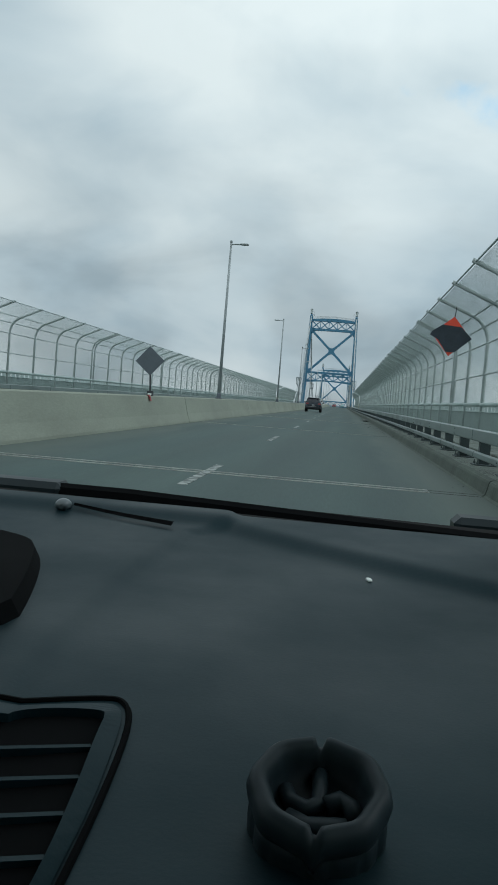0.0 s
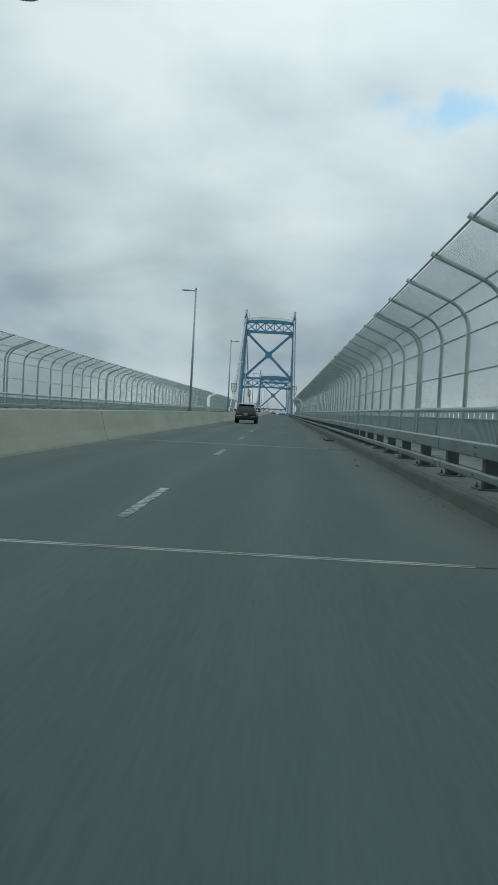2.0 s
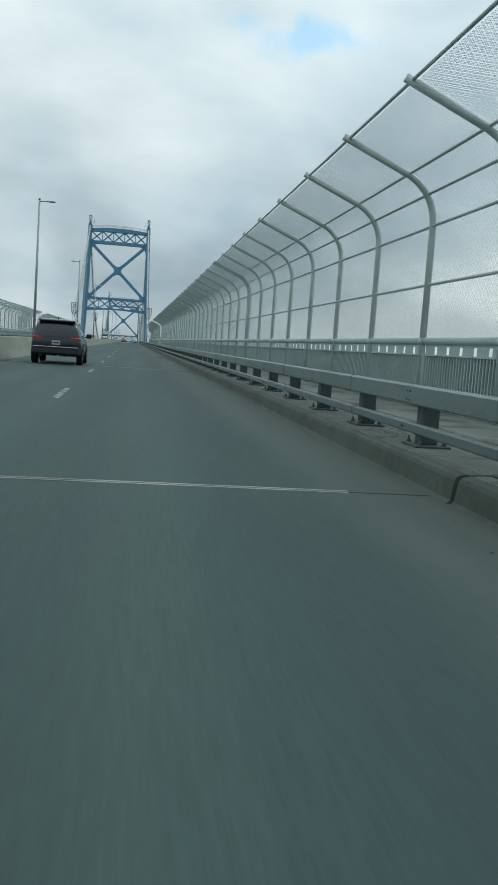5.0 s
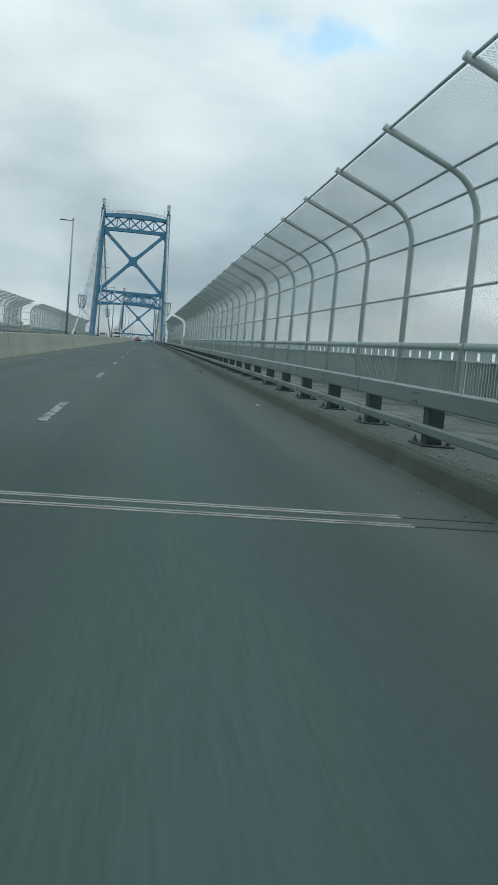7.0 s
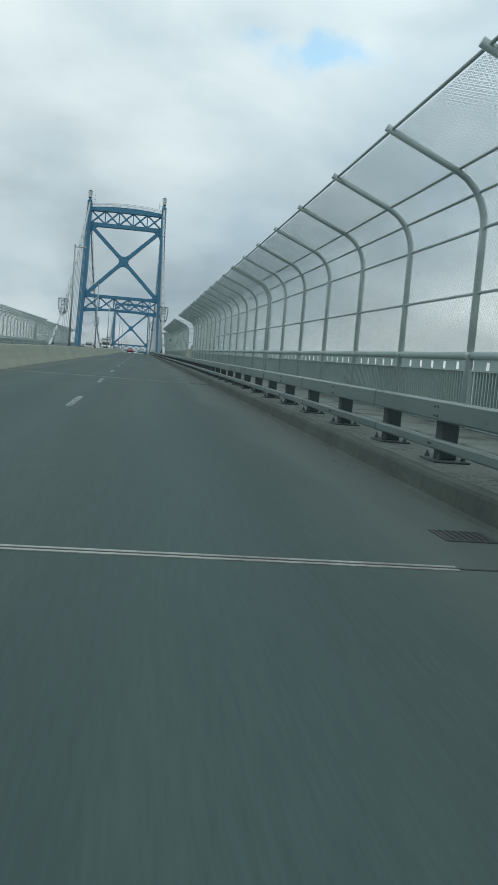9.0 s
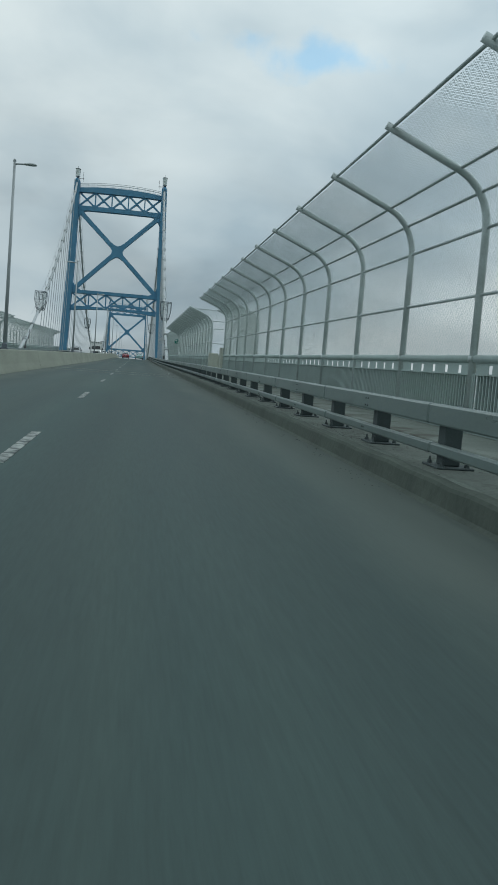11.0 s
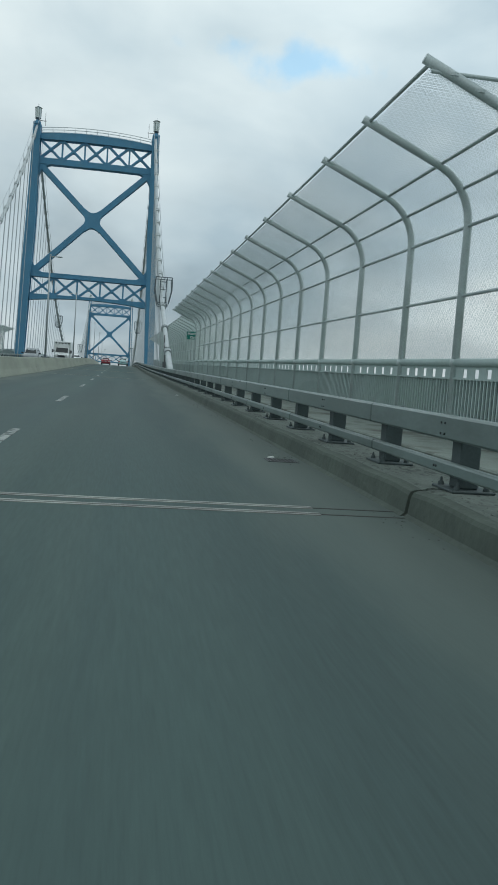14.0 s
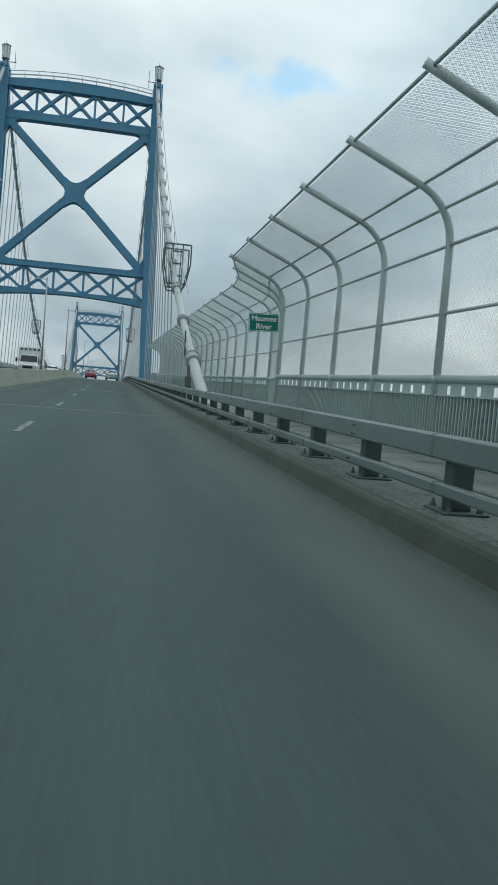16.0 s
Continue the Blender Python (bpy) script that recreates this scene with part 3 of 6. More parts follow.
def prof_point(s):
    """The point at s of the mesh's way up, 0 at the railing, 1 at the tip."""
    pts = [Vector((x, h)) for x, h in PROF[1:]]
    lens = [(b - a).length for a, b in zip(pts, pts[1:])]
    d = s * sum(lens)
    for a, b, l in zip(pts, pts[1:], lens):
        if d <= l + 1e-9:
            return a + (b - a) * (d / l)
        d -= l
    return pts[-1]


def wires(bm_v, bm_f, pts, r):
    """A three-sided wire along pts, added to lists."""
    pts = [Vector(p) for p in pts]
    start = len(bm_v)
    for i, p in enumerate(pts):
        d = (pts[min(i + 1, len(pts) - 1)] - pts[max(i - 1, 0)]).normalized()
        up = Vector((1, 0, 0)) if abs(d.x) < 0.8 else Vector((0, 0, 1))
        a = (up - d * up.dot(d)).normalized()
        c = d.cross(a)
        for k in range(3):
            bm_v.append(p + (a * math.cos(2.0944 * k) + c * math.sin(2.0944 * k)) * r)
    for i in range(len(pts) - 1):
        for k in range(3):
            A, B = start + 3 * i, start + 3 * (i + 1)
            bm_f.append((A + k, A + (k + 1) % 3, B + (k + 1) % 3, B + k))


ACROSS = [Vector(p) for p in PROF[1:-1]] + [prof_point(0.968)]
WIRE_GAP, WIRE_R = 0.034, 0.0016


def weave(vs, fs, width, place, gap=0.046):
    """Wires woven on the slant over a panel: two sets crossing in diamonds."""
    cuts = [0.0]
    for a, b in zip(ACROSS, ACROSS[1:]):
        cuts.append(cuts[-1] + (b - a).length)
    run = cuts[-1]
    for sign in (1, -1):
        for k in range(int((width + run) / gap)):
            turn_in = (k + 0.22 * math.sin(k * 2.4)) * gap        # jittered to break up moire in the camera's view
            off = turn_in - run if sign > 0 else turn_in
            lo, hi = (max(0, -off), min(run, width - off)) if sign > 0 else (max(0, off - width), min(run, off))
            if hi - lo < 0.02:
                continue
            at = [lo] + [c for c in cuts if lo + 0.01 < c < hi - 0.01] + [hi]
            wires(vs, fs, [place(min(max(off + sign * c, 0.01), width - 0.01), prof_point(c / run * 0.968)) for c in at], WIRE_R)


def mesh_bay(length, fine=False):
    vs, fs = [], []
    across = ACROSS
    n = int(length / WIRE_GAP)
    if fine:
        weave(vs, fs, length, lambda u, p: (p.x, u, p.y))
        n = -1
    m = 96 if not fine else -1
    for i in range(n + 1):
        wires(vs, fs, [(p.x, 0.03 + i * (length - 0.06) / n, p.y) for p in across], WIRE_R)
    for i in range(m + 1):
        p = prof_point(0.968 * i / m)
        wires(vs, fs, [(p.x, 0.03, p.y), (p.x, length - 0.03, p.y)], WIRE_R)
    me = bpy.data.meshes.new("wire_mesh")
    me.from_pydata([tuple(v) for v in vs], [], fs)
    me.materials.append(M_MESH)
    return me


def curved_post():
    bm = bmesh.new()
    tube(bm, [(x, 0, h) for x, h in PROF[0:1] + PROF[2:]], 0.056, 12)
    bmesh.ops.create_cone(bm, cap_ends=True, segments=10, radius1=0.075, radius2=0.075, depth=0.09, matrix=Matrix.Translation((FENCE_X, 0, BASE_H)))
    return mesh_of("post", bm, M_GALV, True)


FPOST = curved_post()
BAYS = {}
PICKETS = {}


def picket_panel(length):
    bm = bmesh.new()
    n = int(length / 0.105)
    for i in range(n):
        y = (i + 0.5) * length / n
        box(bm, FENCE_X - 0.014, FENCE_X + 0.012, y - 0.017, y + 0.017, 0.4, 1.205)
    return mesh_of("picket_panel", bm, M_PICKET)


def backing_panel(length):
    bm = bmesh.new()
    box(bm, FENCE_X + 0.03, FENCE_X + 0.038, 0.04, length - 0.04, 0.37, 1.196)
    return mesh_of("backing_panel", bm, M_BACKING)


def rail_set(length):
    out = {}
    bm = bmesh.new()
    tube(bm, [(FENCE_X, -0.02, BASE_H), (FENCE_X, length + 0.02, BASE_H)], 0.058, 10)
    out["top_rail"] = mesh_of("top_rail", bm, M_PICKET, True)
    bm = bmesh.new()
    box(bm, FENCE_X - 0.035, FENCE_X + 0.03, 0.05, length - 0.05, 1.2, 1.224)
    box(bm, FENCE_X - 0.006, FENCE_X + 0.006, 0.05, length - 0.05, 1.341, 1.39)
    n = 6
    for i in range(n):
        y = (i + 0.5) * length / n
        box(bm, FENCE_X - 0.006, FENCE_X + 0.006, y - length / 12 + 0.065, y + length / 12 - 0.065, 1.225, 1.34)
    out["spacer_rail"] = mesh_of("spacer_rail", bm, M_PICKET)
    bm = bmesh.new()
    box(bm, FENCE_X - 0.035, FENCE_X + 0.03, 0.05, length - 0.05, 0.37, 0.43, 0.008)
    out["bottom_rail"] = mesh_of("bottom_rail", bm, M_PICKET)
    out["backing_panel"] = backing_panel(length)
    for i, (x, h) in enumerate(RAIL_AT):
        bm = bmesh.new()
        tube(bm, [(x, 0, h), (x, length, h)], 0.024, 6)
        out["fence_rail.%d" % i] = mesh_of("fence_rail", bm, M_GALV, True)
    return out


def fence_span(y0, y1, bays, side, shift=0.0, inset=0.24, end=None, first=True, wire=True, picket=True):
    """One length of railing and fence between two joints."""
    end = inset if end is None else end
    step = (y1 - y0) / bays
    near = side > 0 and y0 < 255
    key = round(step, 2) if not near else round(step, 2) + 100
    if key not in BAYS:
        BAYS[key], PICKETS[key] = (mesh_bay(step, near), rail_set(step)), picket_panel(step)
    turn = Matrix() if side > 0 else Matrix.Translation((2 * MID, 0, 0)) @ Matrix.Diagonal((-1, 1, 1, 1))
    f = base("safety_fence", seat(0, y0), "grey galvanised picket railing with tall inward-curving wire mesh fence", "fence", "fences along the walkways")
    for k in range(0 if first else 1, bays + 1):
        ob = part("post", FPOST, None, f)
        ob.matrix_basis = turn @ pose(shift, inset + k * (y1 - y0 - inset - end) / bays, 0)
    for k in range(bays):
        at = turn @ pose(shift, k * step, 0)
        if wire:
            ob = tagged(part("wire_mesh", BAYS[key][0], None, f), kind="stuff")
            ob.matrix_basis = at
        for n, me in BAYS[key][1].items():
            ob = part(n.split(".")[0], me, None, f)
            ob.matrix_basis = at
        if picket:
            ob = tagged(part("picket_panel", PICKETS[key], None, f), kind="stuff")
            ob.matrix_basis = at
    return f


FENCE_SPANS = [(-28.5, -8.1, 6), (-8.1, 12.1, 6), (12.1, 32.8, 6), (32.8, 53.4, 6), (53.4, 74.0, 6), (74.0, 101.5, 9), (101.5, 130.25, 9), (130.25, 157.25, 8)]
OUT = 0.95           # how far the walkway steps out round the towers
for side in (1, -1):
    back = 0.0 if side > 0 else 1.0     # the far side's joints stand a little earlier
    for a, b, count in FENCE_SPANS:
        fence_span(a - back, b - back, count, side)
    fence_span(157.25 - back, 173.75, 5, side, end=0)
    fence_span(173.75, 192.9, 6, side, inset=0, first=False)
    fence_span(192.9, 201.85, 3, side, inset=0, first=False)
    fence_span(210.45, 214.95, 2, side, inset=0)
    fence_span(214.95, 253.92, 14, side, inset=0, first=False)
    fence_span(260.0, 325.0, 23, side, OUT)

# ---- towers ----
TOWER_Y, SPAN = 334.8, 239.3


def leg_centre(z):
    return float(np.interp(z, [14, 22, 35, 44, 50], [4.02, 3.75, 3.28, 3.1, 3.02])) - MID


def leg_half(z):
    return float(np.interp(z, [14, 22, 35, 44, 50], [0.68, 0.72, 0.7, 0.6, 0.55]))


def build_tower(y):
    t = base("bridge_tower", pose(MID, y, 0), "blue-painted steel suspension bridge tower with crossed bracing", "bridge tower", "bridge towers")
    D, DS = 1.15, 0.62     # half depths of the legs and of the bracing
    for s in (1, -1):
        bm = bmesh.new()
        zs = [-18, 0, 8, 14, 18, 22, 26, 30, 35, 40, 44, 47, 50.2]
        for plate_y, w in ((-D, 0.0), (D - 0.5, 0.0)):
            rings = []
            for z in zs:
                c, h = leg_centre(z), leg_half(z)
                rings.append([bm.verts.new((s * (c + q * h), yy, z)) for q, yy in ((-1, plate_y), (1, plate_y), (1, plate_y + 0.5), (-1, plate_y + 0.5))])
            for A, B in zip(rings, rings[1:]):
                for k in range(4):
                    bm.faces.new((A[k], A[(k + 1) % 4], B[(k + 1) % 4], B[k]))
            bm.faces.new(rings[0])
            bm.faces.new(rings[-1])
        for z in zs[:-1]:          # inner web between the two faces
            c0, c1 = leg_centre(z), leg_centre(zs[zs.index(z) + 1])
            vs = [bm.verts.new(v) for v in ((s * c0 - 0.25, -D + 0.5, z), (s * c0 + 0.25, -D + 0.5, z), (s * c0 + 0.25, D - 0.5, z), (s * c0 - 0.25, D - 0.5, z))]
            z2 = zs[zs.index(z) + 1]
            ws = [bm.verts.new(v) for v in ((s * c1 - 0.25, -D + 0.5, z2), (s * c1 + 0.25, -D + 0.5, z2), (s * c1 + 0.25, D - 0.5, z2), (s * c1 - 0.25, D - 0.5, z2))]
            for k in range(4):
                bm.faces.new((vs[k], vs[(k + 1) % 4], ws[(k + 1) % 4], ws[k]))
        for z in np.arange(15, 50, 2.2):     # splice plates and rivet bands
            c, h = leg_centre(z), leg_half(z)
            box(bm, s * c - h - 0.03, s * c + h + 0.03, -D - 0.03, -D + 0.02, z, z + 0.12)
        bmesh.ops.recalc_face_normals(bm, faces=bm.faces)
        part("leg", bm, M_BLUE, t)
        # saddle housing and lantern on top of the leg
        bm = bmesh.new()
        box(bm, s * 8.97 - 0.55, s * 8.97 + 0.55, -1.25, 1.25, 50.1, 50.55, 0.08)
        box(bm, s * 8.97 - 0.32, s * 8.97 + 0.32, -0.6, 0.6, 50.55, 50.95, 0.08)
        part("saddle", bm, M_BLUE, t)
        bm = bmesh.new()
        tube(bm, [(s * 8.97, 0, 50.6), (s * 8.97, 0, 51.2)], 0.16, 8)
        bmesh.ops.create_cone(bm, cap_ends=True, segments=8, radius1=0.45, radius2=0.2, depth=0.3, matrix=Matrix.Translation((s * 8.97, 0, 51.2)) @ Matrix.Rotation(math.pi, 4, "X"))
        bmesh.ops.create_cone(bm, cap_ends=True, segments=8, radius1=0.58, radius2=0.3, depth=0.16, matrix=Matrix.Translation((s * 8.97, 0, 52.95)))
        tube(bm, [(s * 8.97, 0, 53.0), (s * 8.97, 0, 53.5)], 0.03, 5)
        lan = part("lantern", bm, M_CAGE, t, "caged navigation lantern on the tower top")
        for k in range(8):
            a = math.pi / 8 + k * math.pi / 4
            bm = bmesh.new()
            bar(bm, (s * 8.97 + 0.44 * math.cos(a), 0.44 * math.sin(a), 51.3), (s * 8.97 + 0.52 * math.cos(a), 0.52 * math.sin(a), 52.9), 0.03, 0.03)
            part("cage_bar", bm, M_CAGE, lan)
        bm = bmesh.new()
        bmesh.ops.create_cone(bm, cap_ends=True, segments=8, radius1=0.4, radius2=0.48, depth=1.55, matrix=Matrix.Translation((s * 8.97, 0, 52.1)))
        part("lantern_glass", bm, M_LANTERN, lan)
        bm = bmesh.new()
        tube(bm, [(s * 8.97 - s * 1.15, -0.4, 50.2), (s * 8.97 - s * 1.15, -0.4, 52.2)], 0.03, 5)
        bar(bm, (s * 8.97, -0.4, 50.9), (s * 8.97 - s * 1.3, -0.4, 50.9), 0.07, 0.07)
        part("mast", bm, M_DARKSTEEL, t)

    # struts: two chords with crossed lacing between, on both faces
    def strut(z_top, z_tb, z_lt, z_low, crown_top, crown_low, name):
        e = leg_centre(z_top) - leg_half(z_top) + 0.05
        N = 24
        xs = [-e + 2 * e * i / N for i in range(N + 1)]
        up = lambda x, c: c * (1 - (x / e) ** 2)
        for label, hi, lo, ct, cl in (("upper_chord", z_top, z_tb, crown_top, 0.25 * crown_top), ("lower_chord", z_lt, z_low, 0.1 * crown_low, crown_low)):
            bm = bmesh.new()
            for y0, y1 in ((-DS, -DS + 0.4), (DS - 0.4, DS)):
                plate(bm, [(x, hi + up(x, ct)) for x in xs] + [(x, lo + up(x, cl)) for x in reversed(xs)], y0, y1)
            plate(bm, [(x, hi + up(x, ct) + 0.02) for x in xs] + [(x, hi + up(x, ct) - 0.1) for x in reversed(xs)], -DS - 0.02, DS + 0.02)
            plate(bm, [(x, lo + up(x, cl) + 0.08) for x in xs] + [(x, lo + up(x, cl) - 0.02) for x in reversed(xs)], -DS - 0.02, DS + 0.02)
            bmesh.ops.recalc_face_normals(bm, faces=bm.faces)
            part(label, bm, M_BLUE, t)
        a0, a1 = z_lt - 0.1, z_tb + 0.1
        for y0 in (-0.2, 0.2):
            for k in range(5):
                x0, x1 = -e + 2 * e * k / 5, -e + 2 * e * (k + 1) / 5
                bm = bmesh.new()
                zl0, zl1 = a0, a0
                zh0, zh1 = a1 + up(x0, crown_top) * 0.3, a1 + up(x1, crown_top) * 0.3
                bar(bm, (x0, y0, zl0), (x1, y0, zh1), 0.31, 0.24)
                bar(bm, (x0, y0 + 0.003, zh0), (x1, y0 + 0.003, zl1), 0.31, 0.24)
                box(bm, (x0 + x1) / 2 - 0.3, (x0 + x1) / 2 + 0.3, y0 - 0.16, y0 + 0.16, (a0 + a1) / 2 - 0.3, (a0 + a1) / 2 + 0.3, 0.12)
                if k:
                    bar(bm, (x0, y0 - 0.004, zl0), (x0, y0 - 0.004, zh0), 0.24, 0.24)
                    for zz, d in ((a0, 1), (zh0, -1)):
                        plate(bm, [(x0 - 0.55, zz), (x0 + 0.55, zz), (x0 + 0.22, zz + d * 0.45), (x0 - 0.22, zz + d * 0.45)], y0 - 0.15, y0 + 0.15)
                part("lacing", bm, M_BLUE, t)

    strut(49.0, 48.2, 45.4, 44.5, 0.55, 0.06, "upper")
    strut(28.1, 27.45, 24.75, 23.85, 0.0, 0.6, "lower")

    # great cross between the struts
    zc, zt, zb = 36.65, 44.5, 28.1
    for y0 in (-DS + 0.28, DS - 0.28):
        for sx in (1, -1):
            for za in (zt, zb):
                xa = sx * (leg_centre(za) - leg_half(za) - 0.15)
                bm = bmesh.new()
                bar(bm, (sx * 0.3, y0, zc + (0.25 if za > zc else -0.25)), (xa, y0, za), 0.82, 0.44)
                up = 1 if za > zc else -1
                # rounded gusset in the corner
                c0 = Vector((xa + sx * 0.25, za + up * 0.1))
                pts = [(c0.x, c0.y)]
                for i in range(9):
                    a = i / 8
                    pts.append((c0.x - sx * 2.6 * (1 - a) ** 1.8, c0.y - up * 2.8 * a ** 1.8))
                plate(bm, pts, y0 - 0.225, y0 + 0.225)
                bmesh.ops.recalc_face_normals(bm, faces=bm.faces)
                part("cross_brace", bm, M_BLUE, t)
        bm = bmesh.new()
        pts = []
        arms = [Vector((8.0, 7.8)).normalized(), Vector((-8.0, 7.8)).normalized(), Vector((-8.0, -8.4)).normalized(), Vector((8.0, -8.4)).normalized()]
        for da, db in zip(arms, arms[1:] + arms[:1]):
            na = Vector((-da.y, da.x))
            # where the two arms' edges meet, then a hollow curve between them
            mid = (da + db).normalized()
            corner = mid * (0.42 / max(mid.dot(na), 0.2))
            A, B = corner + da * 1.55, corner + db * 1.55
            for i in range(9):
                q = i / 8
                c = A * (1 - q) ** 2 + corner * 2 * q * (1 - q) + B * q ** 2
                pts.append((c.x, zc + c.y))
        plate(bm, pts, y0 - 0.235, y0 + 0.235)
        part("centre_plate", bm, M_BLUE, t)
    # walkway rail along the top
    bm = bmesh.new()
    e = 8.3
    for y0 in (-DS, DS):
        for dz, r in ((0.85, 0.045), (0.45, 0.032)):
            tube(bm, [(-e + 2 * e * i / 16, y0, 49.0 + 0.55 * (1 - ((-e + 2 * e * i / 16) / e) ** 2) + dz) for i in range(17)], r, 5)
        for i in range(11):
            x = -e + 2 * e * i / 10
            z = 49.0 + 0.55 * (1 - (x / e) ** 2)
            tube(bm, [(x, y0, z), (x, y0, z + 0.87)], 0.026, 5)
    part("top_railing", bm, M_CABLE, t)
    return t


build_tower(TOWER_Y)
build_tower(TOWER_Y + SPAN)

# ---- main cables, hangers and cable platforms ----
TOP_Z = 50.75


def cable_x(y):
    return float(np.interp(y, [264, TOWER_Y, TOWER_Y + SPAN, TOWER_Y + SPAN + 70], [3.3, 3.02, 3.02, 3.3])) - MID


def side_z(y, d):
    """Height of the side-span cable, d metres from its low end."""
    return 12.3 + 0.33 * d + 0.00306 * d * d


def cable_z(y):
    if y < TOWER_Y:
        return side_z(y, y - 264.8)
    if y > TOWER_Y + SPAN:
        return side_z(y, TOWER_Y * 2 + SPAN - 264.8 - y)
    u = (y - TOWER_Y - SPAN / 2) / (SPAN / 2)
    return 19.3 + (TOP_Z - 19.3) * u * u


for s in (1, -1):
    ys = list(np.linspace(258, TOWER_Y, 26)) + list(np.linspace(TOWER_Y, TOWER_Y + SPAN, 70))[1:] + list(np.linspace(TOWER_Y + SPAN, TOWER_Y + SPAN + 76, 20))[1:]
    bm = bmesh.new()
    tube(bm, [(MID + s * cable_x(y), y, cable_z(y)) for y in ys], 0.19, 10)
    c = tagged(part("main_cable", bm, M_CABLE, None, "", True), "thick pale painted suspension cable sweeping up to the tower tops", "bridge cable", "main cables")
    # hand ropes on small stanchions above the cable
    bm = bmesh.new()
    for q in (-0.3, 0.3):
        tube(bm, [(MID + s * cable_x(y) + q, y, cable_z(y) + 1.1) for y in ys[6:80]], 0.022, 4)
    part("hand_rope", bm, M_ROPE, c)
    y = 286.88
    while y < TOWER_Y + SPAN + 48:
        if abs(y - TOWER_Y) > 2.5 and abs(y - TOWER_Y - SPAN) > 2.5:
            x, z = MID + s * cable_x(y), cable_z(y)
            d = Vector((0, 1, (cable_z(y + 0.5) - cable_z(y - 0.5)))).normalized()
            bm = bmesh.new()
            p = Vector((x, y, z))
            tube(bm, [p - d * 0.35, p + d * 0.35], 0.25, 10)
            tube(bm, [p - d * 0.37, p - d * 0.3], 0.29, 10)
            tube(bm, [p + d * 0.3, p + d * 0.37], 0.29, 10)
            for q in (-0.3, 0.3):
                bar(bm, (x + q, y, z), (x + q, y, z + 1.12), 0.04, 0.04)
            part("cable_band", bm, M_CABLE, c)
            low = road_z(y) - 0.4
            if z - low > 1.2:
                bm = bmesh.new()
                for q in (-0.16, 0.16):
                    tube(bm, [(x, y + q, z - 0.1), (mirrored(3.72, s), y + q, low)], 0.035, 5)
                part("hanger", bm, M_ROPE, c)
        y += 3.97
    # sleeve where the cable drops through the deck
    bm = bmesh.new()
    tube(bm, [(MID + s * cable_x(q), q, cable_z(q)) for q in (261.5, 264.0, 266.5, 268.6)], 0.228, 14)
    part("cable_sleeve", bm, M_CABLE, c, "thicker white sleeve", True)
    for yb, half, r in ((268.75, 0.42, 0.29), (275.15, 0.16, 0.27), (281.4, 0.3, 0.26)):
        bm = bmesh.new()
        p = Vector((MID + s * cable_x(yb), yb, cable_z(yb)))
        d = Vector((0, 1, cable_z(yb + 0.5) - cable_z(yb - 0.5))).normalized()
        tube(bm, [p - d * half, p + d * half], r, 14)
        for q in (-1, 1):
            tube(bm, [p + d * (q * half - 0.05), p + d * (q * half + 0.05)], r + 0.055, 14)
        part("cable_collar", bm, M_POLE, c, "bolted grey collar")
    bm = bmesh.new()
    bar(bm, on_road(mirrored(3.0, s), 266.2, 0.3), on_road(mirrored(3.0, s), 267.6, 1.75), 0.1, 0.14)
    bar(bm, on_road(mirrored(2.95, s), 266.5, 0.75), on_road(mirrored(2.95, s), 266.9, 1.2), 0.24, 0.24)
    bar(bm, on_road(mirrored(3.08, s), 270.6, 2.2), on_road(mirrored(3.1, s), 271.4, 3.45), 0.07, 0.07)
    part("anchor_bracket", bm, M_DARKSTEEL, c, "dark steel bracket beside the cable")
    # platform basket hung round the cable
    for yb in (284.5, TOWER_Y * 2 + SPAN - 284.5, 400.0, 2 * TOWER_Y + SPAN - 400.0):
        x, z = MID + s * cable_x(yb), cable_z(yb)
        f = base("cable_platform", pose(x + 0.12 * s, yb, z), "grey steel mesh basket clamped round the main cable", "platform", "cable platforms")
        bm = bmesh.new()
        lo, hi, wl_, wh = -0.75, 1.7, 0.56, 0.8
        for yy in (-0.8, 0.8):
            for q in (-1, 1):
                tube(bm, [(q * wl_ * 0.8, yy, lo - 0.22), (q * wl_, yy, lo), (q * (wl_ + wh) / 2 * 1.2, yy, (lo + hi) / 2), (q * wh, yy, hi)], 0.045, 6)
            for h, w in ((lo, wl_), (hi, wh)):
                bar(bm, (-w, yy, h), (w, yy, h), 0.08, 0.06)
            bar(bm, (-wl_ * 0.8, yy, lo - 0.22), (wl_ * 0.8, yy, lo - 0.22), 0.09, 0.07)
            for q in (-0.3, 0.3):
                bar(bm, (q, yy, lo), (q, yy, hi), 0.06, 0.06)
        for q in (-1, 1):
            for h, w in ((lo, wl_), (0.35, 0.76), (hi, wh)):
                bar(bm, (q * w, -0.8, h), (q * w, 0.8, h), 0.07, 0.07)
        part("frame", bm, M_CAGE, f)
        vs, fs = [], []
        for yy in (-0.8, 0.8):
            for i in range(22):
                a = -1 + 2 * i / 21
                wires(vs, fs, [(a * wl_, yy, lo), (a * 0.76, yy, 0.35), (a * wh, yy, hi)], 0.004)
            for i in range(24):
                h = lo + (hi - lo) * i / 23
                w = wl_ + (wh - wl_) * i / 23
                wires(vs, fs, [(-w, yy, h), (w, yy, h)], 0.004)
        me = bpy.data.meshes.new("wire_panel")
        me.from_pydata([tuple(v) for v in vs], [], fs)
        me.materials.append(M_MESH)
        tagged(part("wire_panel", me, None, f), kind="stuff")
        bm = bmesh.new()
        for k in range(3):
            box(bm, -0.26, 0.26, -0.9, -0.84, -0.3 + k * 0.75, -0.22 + k * 0.75)
